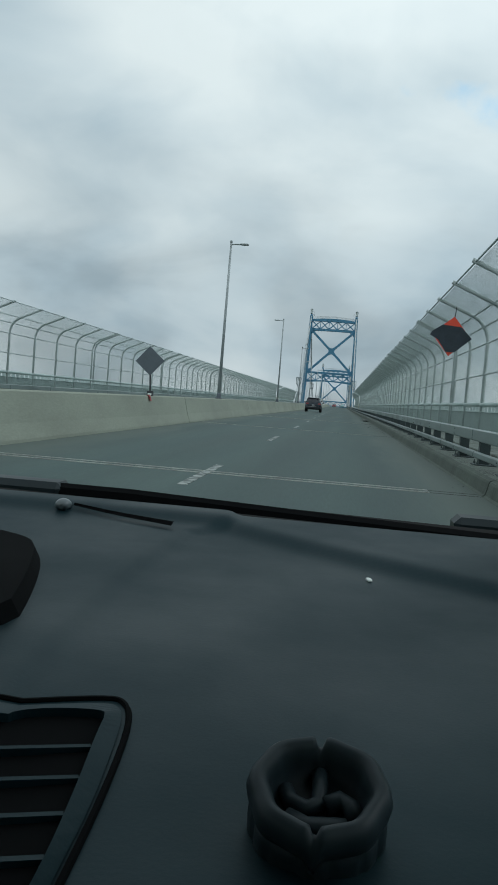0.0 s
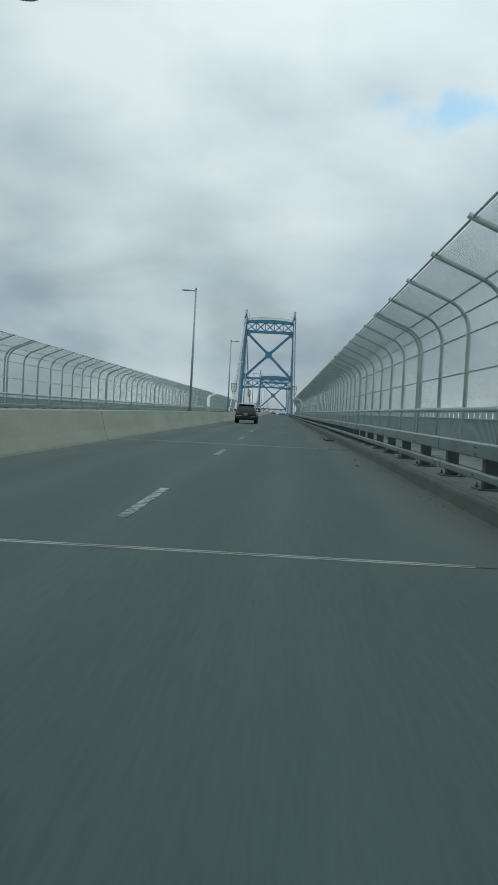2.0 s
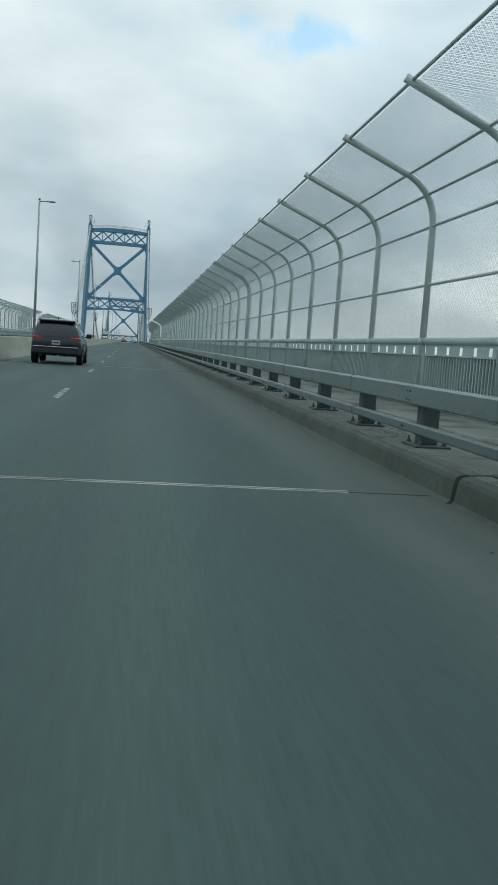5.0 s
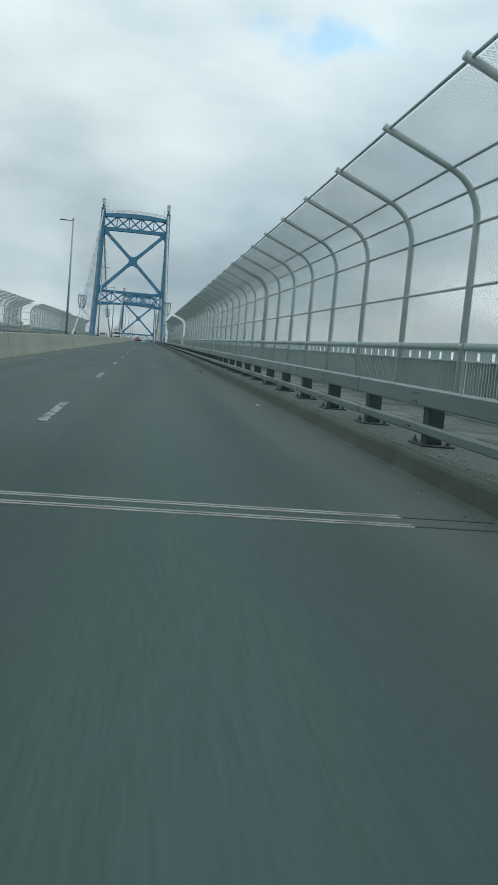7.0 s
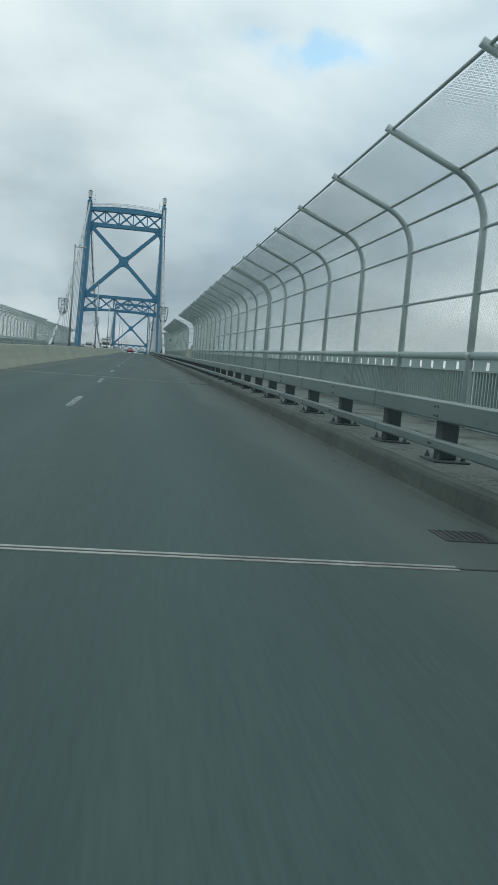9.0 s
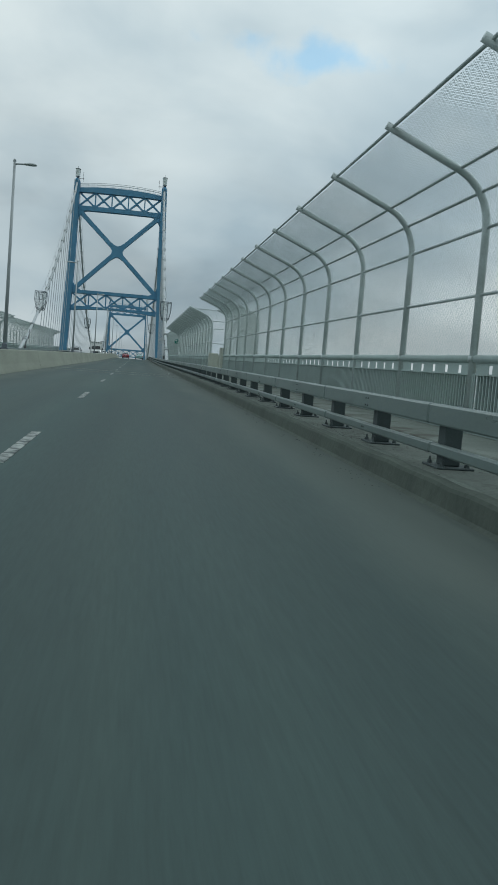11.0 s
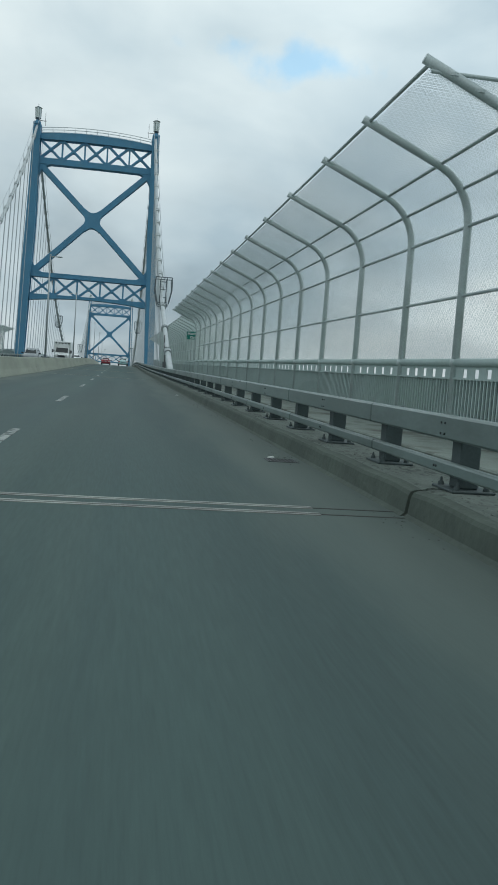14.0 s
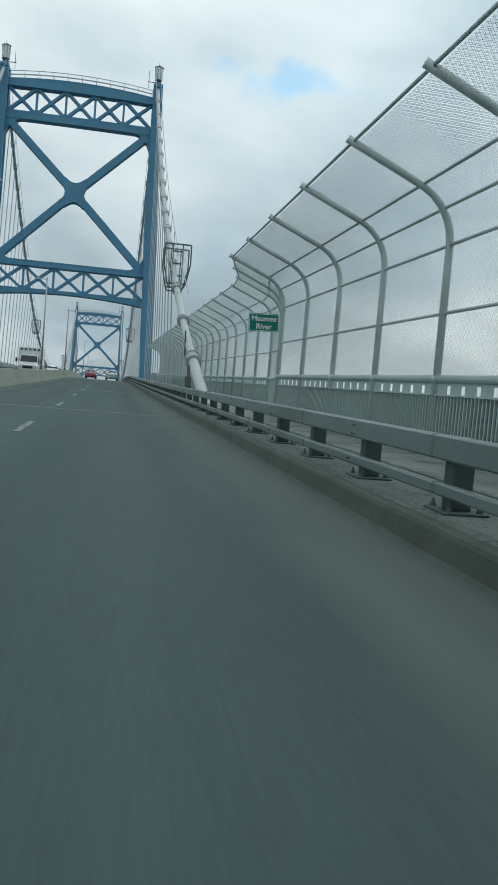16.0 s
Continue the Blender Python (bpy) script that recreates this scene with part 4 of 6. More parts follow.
        if yb < 300:
            part("ladder", bm, M_CAGE, f)
            for q in (-0.34, 0.26):
                bm = bmesh.new()
                box(bm, q + 0.04, q + 0.1, -0.89, -0.83, -0.7, 1.4, 0.01)
                part("ladder_rail", bm, M_CABLE, f)
        else:
            bm.free()

# ---- street lamps on the median ----


def build_lamp():
    l = base("street_lamp", Matrix(), "tapered grey steel street lamp with a single arm", "street lamp", "street lamps on the median")
    bm = bmesh.new()
    tube(bm, [(0, 0, 0.0), (0, 0, 7.8)], 0.082, 12, r_end=0.05)
    part("pole", bm, M_POLE, l, "", True)
    bm = bmesh.new()
    box(bm, -0.16, 0.16, -0.16, 0.16, -0.01, 0.05, 0.01)
    box(bm, -0.1, 0.1, -0.1, 0.1, 0.05, 0.26, 0.03)
    part("base", bm, M_SIGNBACK, l)
    bm = bmesh.new()
    tube(bm, [(0, 0, 7.66), (0.2, 0, 7.69), (0.5, 0, 7.69)], 0.035, 8)
    bmesh.ops.create_cone(bm, cap_ends=True, segments=10, radius1=0.07, radius2=0.05, depth=0.1, matrix=Matrix.Translation((0, 0, 7.82)))
    part("arm", bm, M_POLE, l, "", True)
    bm = bmesh.new()
    prof = [(0.36, 0.05, 0.035), (0.46, 0.1, 0.06), (0.62, 0.15, 0.085), (0.78, 0.15, 0.08), (0.88, 0.1, 0.05), (0.91, 0.03, 0.02)]
    rings = []
    for x, w, h in prof:
        rings.append([bm.verts.new((x, w * math.cos(a), 7.69 + h * math.sin(a) * (1.0 if math.sin(a) > 0 else 0.45))) for a in [2 * math.pi * k / 12 for k in range(12)]])
    for A, B in zip(rings, rings[1:]):
        for k in range(12):
            bm.faces.new((A[k], A[(k + 1) % 12], B[(k + 1) % 12], B[k]))
    bm.faces.new(rings[0][::-1])
    bm.faces.new(rings[-1])
    part("lamp_head", bm, M_CABLE, l, "", True)
    return l


lamp = build_lamp()
LAMP_Y = [41.1 + 37.72 * k for k in range(-1, 15)]
for k, y in enumerate(LAMP_Y):
    m = pose(MID - 0.15, y, road_z(y) + 0.93, 0, 0, 0 if k % 2 == 1 else 180)
    if k == 0:
        lamp.matrix_basis = m
    else:
        copy_thing(lamp, m)


# ---- plain piers under the approach decks ----
for k in range(9):
    y = -228.0 + 66.0 * k
    foot = -16.5 - road_z(y)
    g = base("bridge_pier", pose(0, y, road_z(y)), "plain grey concrete pier with two columns under the deck", "bridge pier", "piers under the deck")
    bm = bmesh.new()
    box(bm, 2 * MID - 3.2, 3.2, -0.9, 0.9, -2.0, -0.45, 0.05)
    part("pier_cap", bm, M_LEDGE, g)
    for x in (MID - 5.2, MID + 5.2):
        if foot < -2.2:
            bm = bmesh.new()
            bmesh.ops.create_cone(bm, cap_ends=True, segments=20, radius1=0.75, radius2=0.7, depth=-2.0 - foot, matrix=Matrix.Translation((x, 0, (-2.0 + foot) / 2)))
            part("column", bm, M_LEDGE, g, "", True)

# ---- overlook bays in the parapet ----
bm = bmesh.new()
bmesh.ops.create_cone(bm, cap_ends=True, segments=10, radius1=0.064, radius2=0.064, depth=0.03)
box(bm, -0.105, -0.05, -0.018, 0.018, -0.014, 0.014)
BAND = mesh_of("tie_band", bm, M_GALV)
BAY0, BAY1, BAY_X = 201.9, 210.4, 5.76
for side in (1, -1):
    turn = Matrix() if side > 0 else Matrix.Translation((2 * MID, 0, 0)) @ Matrix.Diagonal((-1, 1, 1, 1))
    bay = base("parapet_bay", seat(0, BAY0), "pale grey concrete parapet with end blocks round an overlook bay", "parapet", "parapet bays", "structure")
    L = BAY1 - BAY0

    def piece(name, *dims, bevel=0.02, mat=M_PILASTER):
        bm = bmesh.new()
        box(bm, *dims, bevel)
        ob = part(name, bm, mat, bay)
        ob.matrix_basis = turn
        return ob

    piece("end_block", 4.02, 4.62, 0.15, 1.1, -0.3, 1.88, bevel=0.035)
    piece("end_block", 4.02, 4.62, L - 0.88, L - 0.2, -0.3, 1.6, bevel=0.035)
    piece("floor_slab", 4.45, BAY_X + 0.3, 0.1, L, -0.4, 0.27)
    piece("return_wall", 4.62, BAY_X + 0.22, 0.3, 0.56, 0.2, 1.5)
    piece("return_wall", 4.62, BAY_X + 0.22, L - 0.42, L - 0.16, 0.2, 1.5)
    # outer wall of posts with slots between a plinth and a coping
    piece("plinth", BAY_X, BAY_X + 0.22, 0.56, L - 0.42, 0.2, 0.55)
    piece("coping", BAY_X - 0.03, BAY_X + 0.25, 0.54, L - 0.4, 1.28, 1.5)
    n = 13
    for i in range(n):
        y = 0.62 + (L - 1.1) * i / (n - 1)
        piece("baluster", BAY_X + 0.02, BAY_X + 0.2, y - 0.255, y + 0.255, 0.551, 1.279, bevel=0.01)

    # the fence goes round the bay
    wrap = base("bay_fence", seat(0, BAY0), "galvanised wire mesh fence wrapped round the overlook bay", "fence", "fences along the walkways")
    shift, drop = BAY_X + 0.24 - FENCE_X, -0.1     # stands a little lower than the long fence
    for k in range(4):
        y = (L + 0.05) * k / 3
        ob = part("post", FPOST, None, wrap)
        ob.matrix_basis = turn @ pose(shift, y, drop)
    step = (L + 0.05) / 3
    key = round(step, 2) + (100 if side > 0 else 0)
    if key not in BAYS:
        BAYS[key], PICKETS[key] = (mesh_bay(step, side > 0), rail_set(step)), None
    for k in range(3):
        for n_, me in [("wire_mesh", BAYS[key][0])] + [(a, b) for a, b in BAYS[key][1].items() if "fence_rail" in a]:
            ob = part(n_.split(".")[0], me, None, wrap)
            ob.matrix_basis = turn @ pose(shift, k * step, drop)
    # black bar on the wall's face, drawn for the dark of a slot
    piece("scupper", 4.96, 5.24, L - 0.424, L - 0.3, 1.15, 1.178, bevel=0.0, mat=M_GAP)
    # bands that tie the wire to the end posts
    for dx, yb in ((0.0, -0.05), (shift, 0.0), (0.0, L + 0.05), (shift, L + 0.05)):
        for k in range(11):
            p = prof_point(0.06 + 0.085 * k)
            ob = part("tie_band", BAND, None, wrap)
            ob.matrix_basis = turn @ pose(p.x + dx, yb, p.y + (drop if dx else 0))
    # end frames that follow the curve of the fence
    for y in (0.0, L + 0.05):
        for x, h in RAIL_AT[:1] + RAIL_AT[2:] + [(FENCE_X, 1.52)]:
            bm = bmesh.new()
            tube(bm, [(x, y, h + drop), (x + shift, y, h + drop)], 0.024, 6)
            ob = part("end_rail", bm, M_GALV, wrap, "", True)
            ob.matrix_basis = turn
        vs, fs = [], []
        weave(vs, fs, shift, lambda u, p: (p.x + u, y, p.y + drop))
        me = bpy.data.meshes.new("end_mesh")
        me.from_pydata([tuple(v) for v in vs], [], fs)
        me.materials.append(M_MESH)
        ob = tagged(part("end_mesh", me, None, wrap), kind="stuff")
        ob.matrix_basis = turn

    # the stepped length where the walkway moves out before the tower
    jog = base("stepped_fence", seat(0, 253.92), "galvanised fence panels stepping outward before the tower", "fence", "fences along the walkways")
    P0, P1 = 0.0, 6.08
    for i in range(4):
        q = i / 3
        if 0 < i < 3:
            ob = part("post", FPOST, None, jog)
            ob.matrix_basis = turn @ pose(OUT * min(1, q * 1.25), P0 + (P1 - P0) * q, 0)
    for i in range(3):
        q0, q1 = i / 3, (i + 1) / 3
        s0, s1 = OUT * min(1, q0 * 1.25), OUT * min(1, q1 * 1.25)
        y0, y1 = P0 + (P1 - P0) * q0, P0 + (P1 - P0) * q1
        for x, h in RAIL_AT + [(FENCE_X, BASE_H)]:
            bm = bmesh.new()
            tube(bm, [(x + s0, y0, h), (x + s1, y1, h)], 0.024 if h != BASE_H else 0.058, 8)
            ob = part("fence_rail", bm, M_GALV, jog, "", True)
            ob.matrix_basis = turn
        vs, fs = [], []
        across = ACROSS
        for k in range(66):
            a = k / 65
            wires(vs, fs, [(p.x + s0 + (s1 - s0) * a, y0 + (y1 - y0) * a, p.y) for p in across], WIRE_R)
        for k in range(97):
            p = prof_point(0.968 * k / 96)
            wires(vs, fs, [(p.x + s0, y0, p.y), (p.x + s1, y1, p.y)], WIRE_R)
        me = bpy.data.meshes.new("wire_mesh")
        me.from_pydata([tuple(v) for v in vs], [], fs)
        me.materials.append(M_MESH)
        ob = tagged(part("wire_mesh", me, None, jog), kind="stuff")
        ob.matrix_basis = turn
        bm = bmesh.new()
        for k in range(20):
            a = (k + 0.5) / 20
            x, y = FENCE_X + s0 + (s1 - s0) * a, y0 + (y1 - y0) * a
            box(bm, x - 0.03, x + 0.02, y - 0.011, y + 0.011, 0.28, 1.4)
        ob = tagged(part("picket_panel", bm, M_PICKET, jog), kind="stuff")
        ob.matrix_basis = turn

# plain picket railing along the main span
for side in (1, -1):
    turn = Matrix() if side > 0 else Matrix.Translation((2 * MID, 0, 0)) @ Matrix.Diagonal((-1, 1, 1, 1))
    y = 325.0
    while y < 590:
        r = base("picket_railing", seat(0, y), "low grey picket railing along the main span walkway", "railing", "railings of the main span")
        for n_, me in BAYS[2.83][1].items():
            if "fence_rail" not in n_:
                ob = part(n_, me, None, r)
                ob.matrix_basis = turn @ pose(OUT, 0, 0)
        ob = tagged(part("picket_panel", PICKETS[2.83], None, r), kind="stuff")
        ob.matrix_basis = turn @ pose(OUT, 0, 0)
        y += 65 / 23

# ---- signs ----


def diamond(name, at, half, label, covered=True, post_to=None, rod=None):
    g = base(name, at, label, "road sign")
    bm = bmesh.new()
    plate(bm, [(half, 0), (0, half), (-half, 0), (0, -half)], 0.0, 0.012)
    bmesh.ops.recalc_face_normals(bm, faces=bm.faces)
    part("sign_face", bm, M_ORANGE, g)
    # plastic sheet tied over the face, leaving the corners
    bm = bmesh.new()
    h = half * 1.03
    pts = [(-h * 0.5, h * 0.5), (h * 0.42, h * 0.5), (h * 1.0, h * 0.02), (h * 0.26, -h * 0.76), (-h * 0.16, -h * 0.8), (-h * 0.62, -h * 0.26), (-h * 1.04, -h * 0.08), (-h * 0.98, h * 0.1)] if covered else [(h, 0), (0, h), (-h, 0), (0, -h)]
    plate(bm, pts, -0.02, 0.03)
    bmesh.ops.triangulate(bm, faces=bm.faces)
    bmesh.ops.subdivide_edges(bm, edges=bm.edges, cuts=2, use_grid_fill=True)
    for v in bm.verts:
        v.co.y += 0.018 * noise.noise(v.co * 6.0)
    bmesh.ops.recalc_face_normals(bm, faces=bm.faces)
    part("cover_sheet", bm, M_TARP if covered else M_SIGNBACK, g)
    bm = bmesh.new()
    if post_to is not None:
        box(bm, -0.025, 0.025, 0.035, 0.075, post_to, half * 0.7, 0.006)
        box(bm, -0.09, 0.09, -0.04, 0.15, post_to, post_to + 0.16, 0.015)
    if rod is not None:
        tube(bm, [(0.02, 0.03, half * 0.6), (0.02, 0.05, rod)], 0.012, 6)
        tube(bm, [(0.02, 0.04, -half), (0.02, 0.04, half * 0.7)], 0.014, 6)
    part("post", bm, M_DARKSTEEL, g)
    return g


SIGN_Y = 24.0
diamond("covered_sign", pose(2.9, SIGN_Y, road_z(SIGN_Y) + 3.27, 0, 5, 4), 0.56, "orange diamond work sign wrapped in black plastic, hung from the fence", True, None, 0.85)
diamond("covered_sign", pose(-6.0, 25.4, road_z(25.4) + 2.0, 0, -4, 3), 0.44, "dark covered diamond sign on a short post on the median", False, -1.08)

g = base("river_sign", pose(4.32, 257.4, road_z(257.4) + 3.13, 0, -2, 0), "small green sign lettered Maumee River on the fence", "sign")
bm = bmesh.new()
box(bm, -0.48, 0.48, 0.0, 0.02, -0.28, 0.28, 0.008)
part("panel", bm, M_GREEN, g)
bm = bmesh.new()
for x0, x1, z0, z1 in ((-0.46, 0.46, 0.248, 0.262), (-0.46, 0.46, -0.262, -0.248), (-0.465, -0.45, -0.26, 0.26), (0.45, 0.465, -0.26, 0.26)):
    box(bm, x0, x1, -0.004, 0.004, z0, z1)
part("border", bm, M_WHITE, g)
for word, z, x in (("Maumee", 0.045, 0.0), ("River", -0.2, 0.0)):
    cu = bpy.data.curves.new("lettering", "FONT")
    cu.body, cu.size, cu.align_x, cu.extrude = word, 0.235, "CENTER", 0.002
    cu.offset = 0.004
    cu.materials.append(M_WHITE)
    ob = new("lettering", cu)
    ob.parent = g
    ob.matrix_basis = pose(x, -0.006, z, 90)
bm = bmesh.new()
for x in (-0.25, 0.25):
    box(bm, x - 0.02, x + 0.02, 0.02, 0.3, 0.1, 0.14)
part("bracket", bm, M_GALV, g)

# red cloth left hanging over the median by the covered sign, with a white tag
CLOTH = material("faded_red_cloth", (0.42, 0.1, 0.1), 0.85, vary=0.2, scale=6)
cloth_base = base("red_cloth", seat(MID, 24.9, 0.93), "faded red cloth hanging over the median barrier", "cloth")
bm = bmesh.new()
grid_c = []
for i in range(9):
    row = []
    for j in range(6):
        u, w = i / 8, j / 5
        x = 0.02 + 0.1 * min(u * 2, 1) + 0.075 * max(0, u - 0.5) * 2 + 0.018
        z = 0.012 - 0.3 * max(0, u - 0.45) + 0.012 * math.sin(9 * w + 4 * u)
        row.append(bm.verts.new((x, -0.16 + 0.32 * w * (1 - 0.3 * u) + 0.03 * math.sin(5 * u), z)))
    grid_c.append(row)
for i in range(8):
    for j in range(5):
        bm.faces.new((grid_c[i][j], grid_c[i + 1][j], grid_c[i + 1][j + 1], grid_c[i][j + 1]))
bmesh.ops.solidify(bm, geom=bm.faces[:], thickness=0.006)
bmesh.ops.recalc_face_normals(bm, faces=bm.faces)
part("cloth", bm, CLOTH, cloth_base, "", True)
bm = bmesh.new()
box(bm, 0.0, 0.09, 0.28, 0.46, 0.003, 0.07, 0.01)
part("tag", bm, M_WHITE, cloth_base, "small white tag")

# ---- litter on the shoulder ----


def litter(name, x, y, w, l, h, seed, label):
    bm = bmesh.new()
    bmesh.ops.create_icosphere(bm, subdivisions=3, radius=1)
    for v in bm.verts:
        n = Vector([noise.noise(v.co * 1.7 + Vector((seed * 3.1, k * 5, 0))) for k in range(3)])
        f = Vector([noise.noise(v.co * 5.0 + Vector((seed, k * 7, 2))) for k in range(3)])
        v.co = v.co + n * 0.55 + f * 0.22
        v.co = Vector((v.co.x * w, v.co.y * l, max(v.co.z, -0.15) * h))
    ob = part(name, bm, M_LITTER)
    ob.matrix_basis = seat(x, y, 0.006)
    tagged(ob, label, "litter", "litter on the shoulder")


litter("rubbish", 1.9, 62.3, 0.22, 0.4, 0.09, 3, "grey scrap of rubbish lying on the road shoulder")
bm = bmesh.new()
loops = []
for i in range(29):
    a = i / 28
    y, x = -0.9 + 1.8 * a, 0.14 * (1 - a) ** 2.4 - 0.014 * math.sin(6 * a)
    r = (0.032 + 0.026 * a ** 0.8) * (1 + 0.12 * noise.noise((a * 9, 1, 2))) * (0.7 if i in (0, 28) else 1)
    flat = 0.55 + 0.4 * a
    loops.append([(x + r * 1.25 * math.cos(q), y, r * flat * (1.0 + math.sin(q)) + 0.004 * noise.noise((a * 14, q, 5))) for q in np.linspace(0, 2 * math.pi, 13)[:-1]])
vs = [[bm.verts.new(q) for q in l] for l in loops]
for A, B in zip(vs, vs[1:]):
    for k in range(12):
        bm.faces.new((A[k], A[(k + 1) % 12], B[(k + 1) % 12], B[k]))
bm.faces.new(vs[0][::-1])
bm.faces.new(vs[-1])
bmesh.ops.recalc_face_normals(bm, faces=bm.faces)
ob = part("tyre_tread", bm, M_TREAD, None, "", True)
ob.matrix_basis = seat(1.8, 66.9, 0.004)
tagged(ob, "torn grey strip of tyre tread lying on the shoulder", "litter", "litter on the shoulder")
for x, y, seed in ((1.55, 64.26, 4), (1.74, 64.06, 6), (1.5, 44.84, 12), (1.67, 47.31, 17), (1.57, 128.1, 14)):
    litter("rubbish", x, y, 0.035, 0.03, 0.022, seed, "small dark scrap on the road shoulder")


def drain(x, y):
    """A steel drain grating let into the shoulder."""
    g = base("drain_grate", seat(x, y), "dark rusty steel drain grating set flush in the shoulder", "drain", "drains in the shoulder")
    # black plate on the unbroken road, standing in for the hole's shade
    bm = bmesh.new()
    box(bm, -0.175, 0.175, -0.155, 0.155, -0.02, 0.003)
    part("drain_hole", bm, M_GAP, g)
    bm = bmesh.new()
    for sx in (-1, 1):
        box(bm, sx * 0.187 - 0.012, sx * 0.187 + 0.012, -0.18, 0.18, -0.02, 0.009, 0.003)
        box(bm, -0.175, 0.175, sx * 0.167 - 0.012, sx * 0.167 + 0.012, -0.02, 0.009, 0.003)
    part("frame", bm, M_DARKSTEEL, g)
    for k in range(7):
        bm = bmesh.new()
        box(bm, -0.156 + k * 0.052 - 0.008, -0.156 + k * 0.052 + 0.008, -0.155, 0.155, 0.0035, 0.008)
        part("grate_bar", bm, M_DARKSTEEL, g)


drain(1.725, 130.84)
drain(1.73, 212.12)
for x, y, seed in ((1.74, 232.4, 5), (1.67, 112.1, 8), (1.64, 212.38, 15)):
    rnd = random.Random(seed)
    bm = bmesh.new()
    ring = [(0.042 * math.cos(a) * rnd.uniform(0.7, 1.2), 0.03 * math.sin(a) * rnd.uniform(0.7, 1.2)) for a in np.linspace(0, 2 * math.pi, 9)[:-1]]
    low = [bm.verts.new((px, py, 0.0)) for px, py in ring]
    top = [bm.verts.new((px * 0.85, py * 0.85, rnd.uniform(0.012, 0.022))) for px, py in ring]
    for k in range(8):
        bm.faces.new((low[k], low[(k + 1) % 8], top[(k + 1) % 8], top[k]))
    bm.faces.new(top)
    ob = part("paper_scrap", bm, M_WHITE)
    ob.matrix_basis = seat(x, y, 0.003)
    tagged(ob, "small white scrap lying near the kerb", "litter", "litter on the shoulder")
# grit along the foot of the ledge
vs, fs = [], []
rnd = random.Random(21)
patches = [(rnd.uniform(-5, 262), rnd.choice((2.24, 2.3, 2.55, 1.88))) for k in range(230)]
for k in range(6500):
    cy, cx = patches[k % len(patches)]
    y, x = cy + rnd.gauss(0, 0.7), cx + rnd.gauss(0, 0.1)
    r = rnd.uniform(0.003, 0.011) * (1 if rnd.random() < 0.93 else 1.9)
    h = 0.0 if x < 1.98 else 0.2435 if x > 2.215 else None
    if h is None:
        continue
    p = on_road(x, y, h)
    b = len(vs)
    vs += [p + Vector(q) * r for q in ((1.3, 0, 0), (-0.6, 1.1, 0), (-0.7, -0.9, 0), (0.1, 0, 0.6))]
    fs += [(b, b + 1, b + 3), (b + 1, b + 2, b + 3), (b + 2, b, b + 3)]
me = bpy.data.meshes.new("grit")
me.from_pydata([tuple(v) for v in vs], [], fs)
me.materials.append(M_LITTER)
tagged(new("grit", me), "loose grit and stones on the shoulder and ledge", "gravel", kind="stuff")

# ---- vehicles ----


def loft(bm, rings, close=True):
    vs = [[bm.verts.new(p) for p in r] for r in rings]
    n = len(rings[0])
    for A, B in zip(vs, vs[1:]):
        for k in range(n if close else n - 1):
            bm.faces.new((A[k], A[(k + 1) % n], B[(k + 1) % n], B[k]))
    if close:
        bm.faces.new(vs[0][::-1])
        bm.faces.new(vs[-1])
    return bm


def car_ring(y, w, zb, belt, ww, roof):
    """A cross-section: half width, bottom, belt line, roof's half width, roof."""
    half = [(w * 0.8, zb), (w * 0.97, zb + 0.06), (w, (zb + belt) * 0.5), (w * 0.985, belt - 0.06), (w * 0.96, belt), (ww + 0.04, roof - 0.07), (ww - 0.06, roof), (ww * 0.5, roof + 0.02)]
    return [(x, y, z) for x, z in half] + [(-x, y, z) for x, z in reversed(half)]


def wheel_at(car, x, y, r, w, side):
    bm = bmesh.new()
    prof = [(r * 0.62, -w / 2), (r * 0.9, -w / 2), (r * 0.985, -w * 0.4), (r, 0), (r * 0.985, w * 0.4), (r * 0.9, w / 2), (r * 0.62, w / 2)]
    rings = [[(x + dx, y + rr * math.cos(a), r + rr * math.sin(a)) for rr, dx in prof] for a in [2 * math.pi * k / 28 for k in range(28)]]
    loft(bm, rings + rings[:1], False)
    bmesh.ops.remove_doubles(bm, verts=bm.verts, dist=0.0005)
    tyre = part("wheel", bm, M_RUBBER, car, "", True)
    bm = bmesh.new()
    xo = x + side * w * 0.36
    for k in range(5):
        a = 2 * math.pi * k / 5
        bar(bm, (xo, y, r), (xo, y + r * 0.62 * math.cos(a), r + r * 0.62 * math.sin(a)), 0.09, 0.05, (1, 0, 0))
    ring = [(xo, y + r * 0.62 * math.cos(2 * math.pi * k / 24), r + r * 0.62 * math.sin(2 * math.pi * k / 24)) for k in range(25)]
    tube(bm, ring, 0.03, 6, False)
    bmesh.ops.create_cone(bm, cap_ends=True, segments=14, radius1=0.08, radius2=0.07, depth=0.06, matrix=Matrix.Translation((xo, y, r)) @ Matrix.Rotation(math.pi / 2, 4, "Y"))
    bmesh.ops.create_cone(bm, cap_ends=True, segments=20, radius1=r * 0.6, radius2=r * 0.6, depth=0.02, matrix=Matrix.Translation((xo - side * 0.06, y, r)) @ Matrix.Rotation(math.pi / 2, 4, "Y"))
    part("rim", bm, M_RIM, tyre)


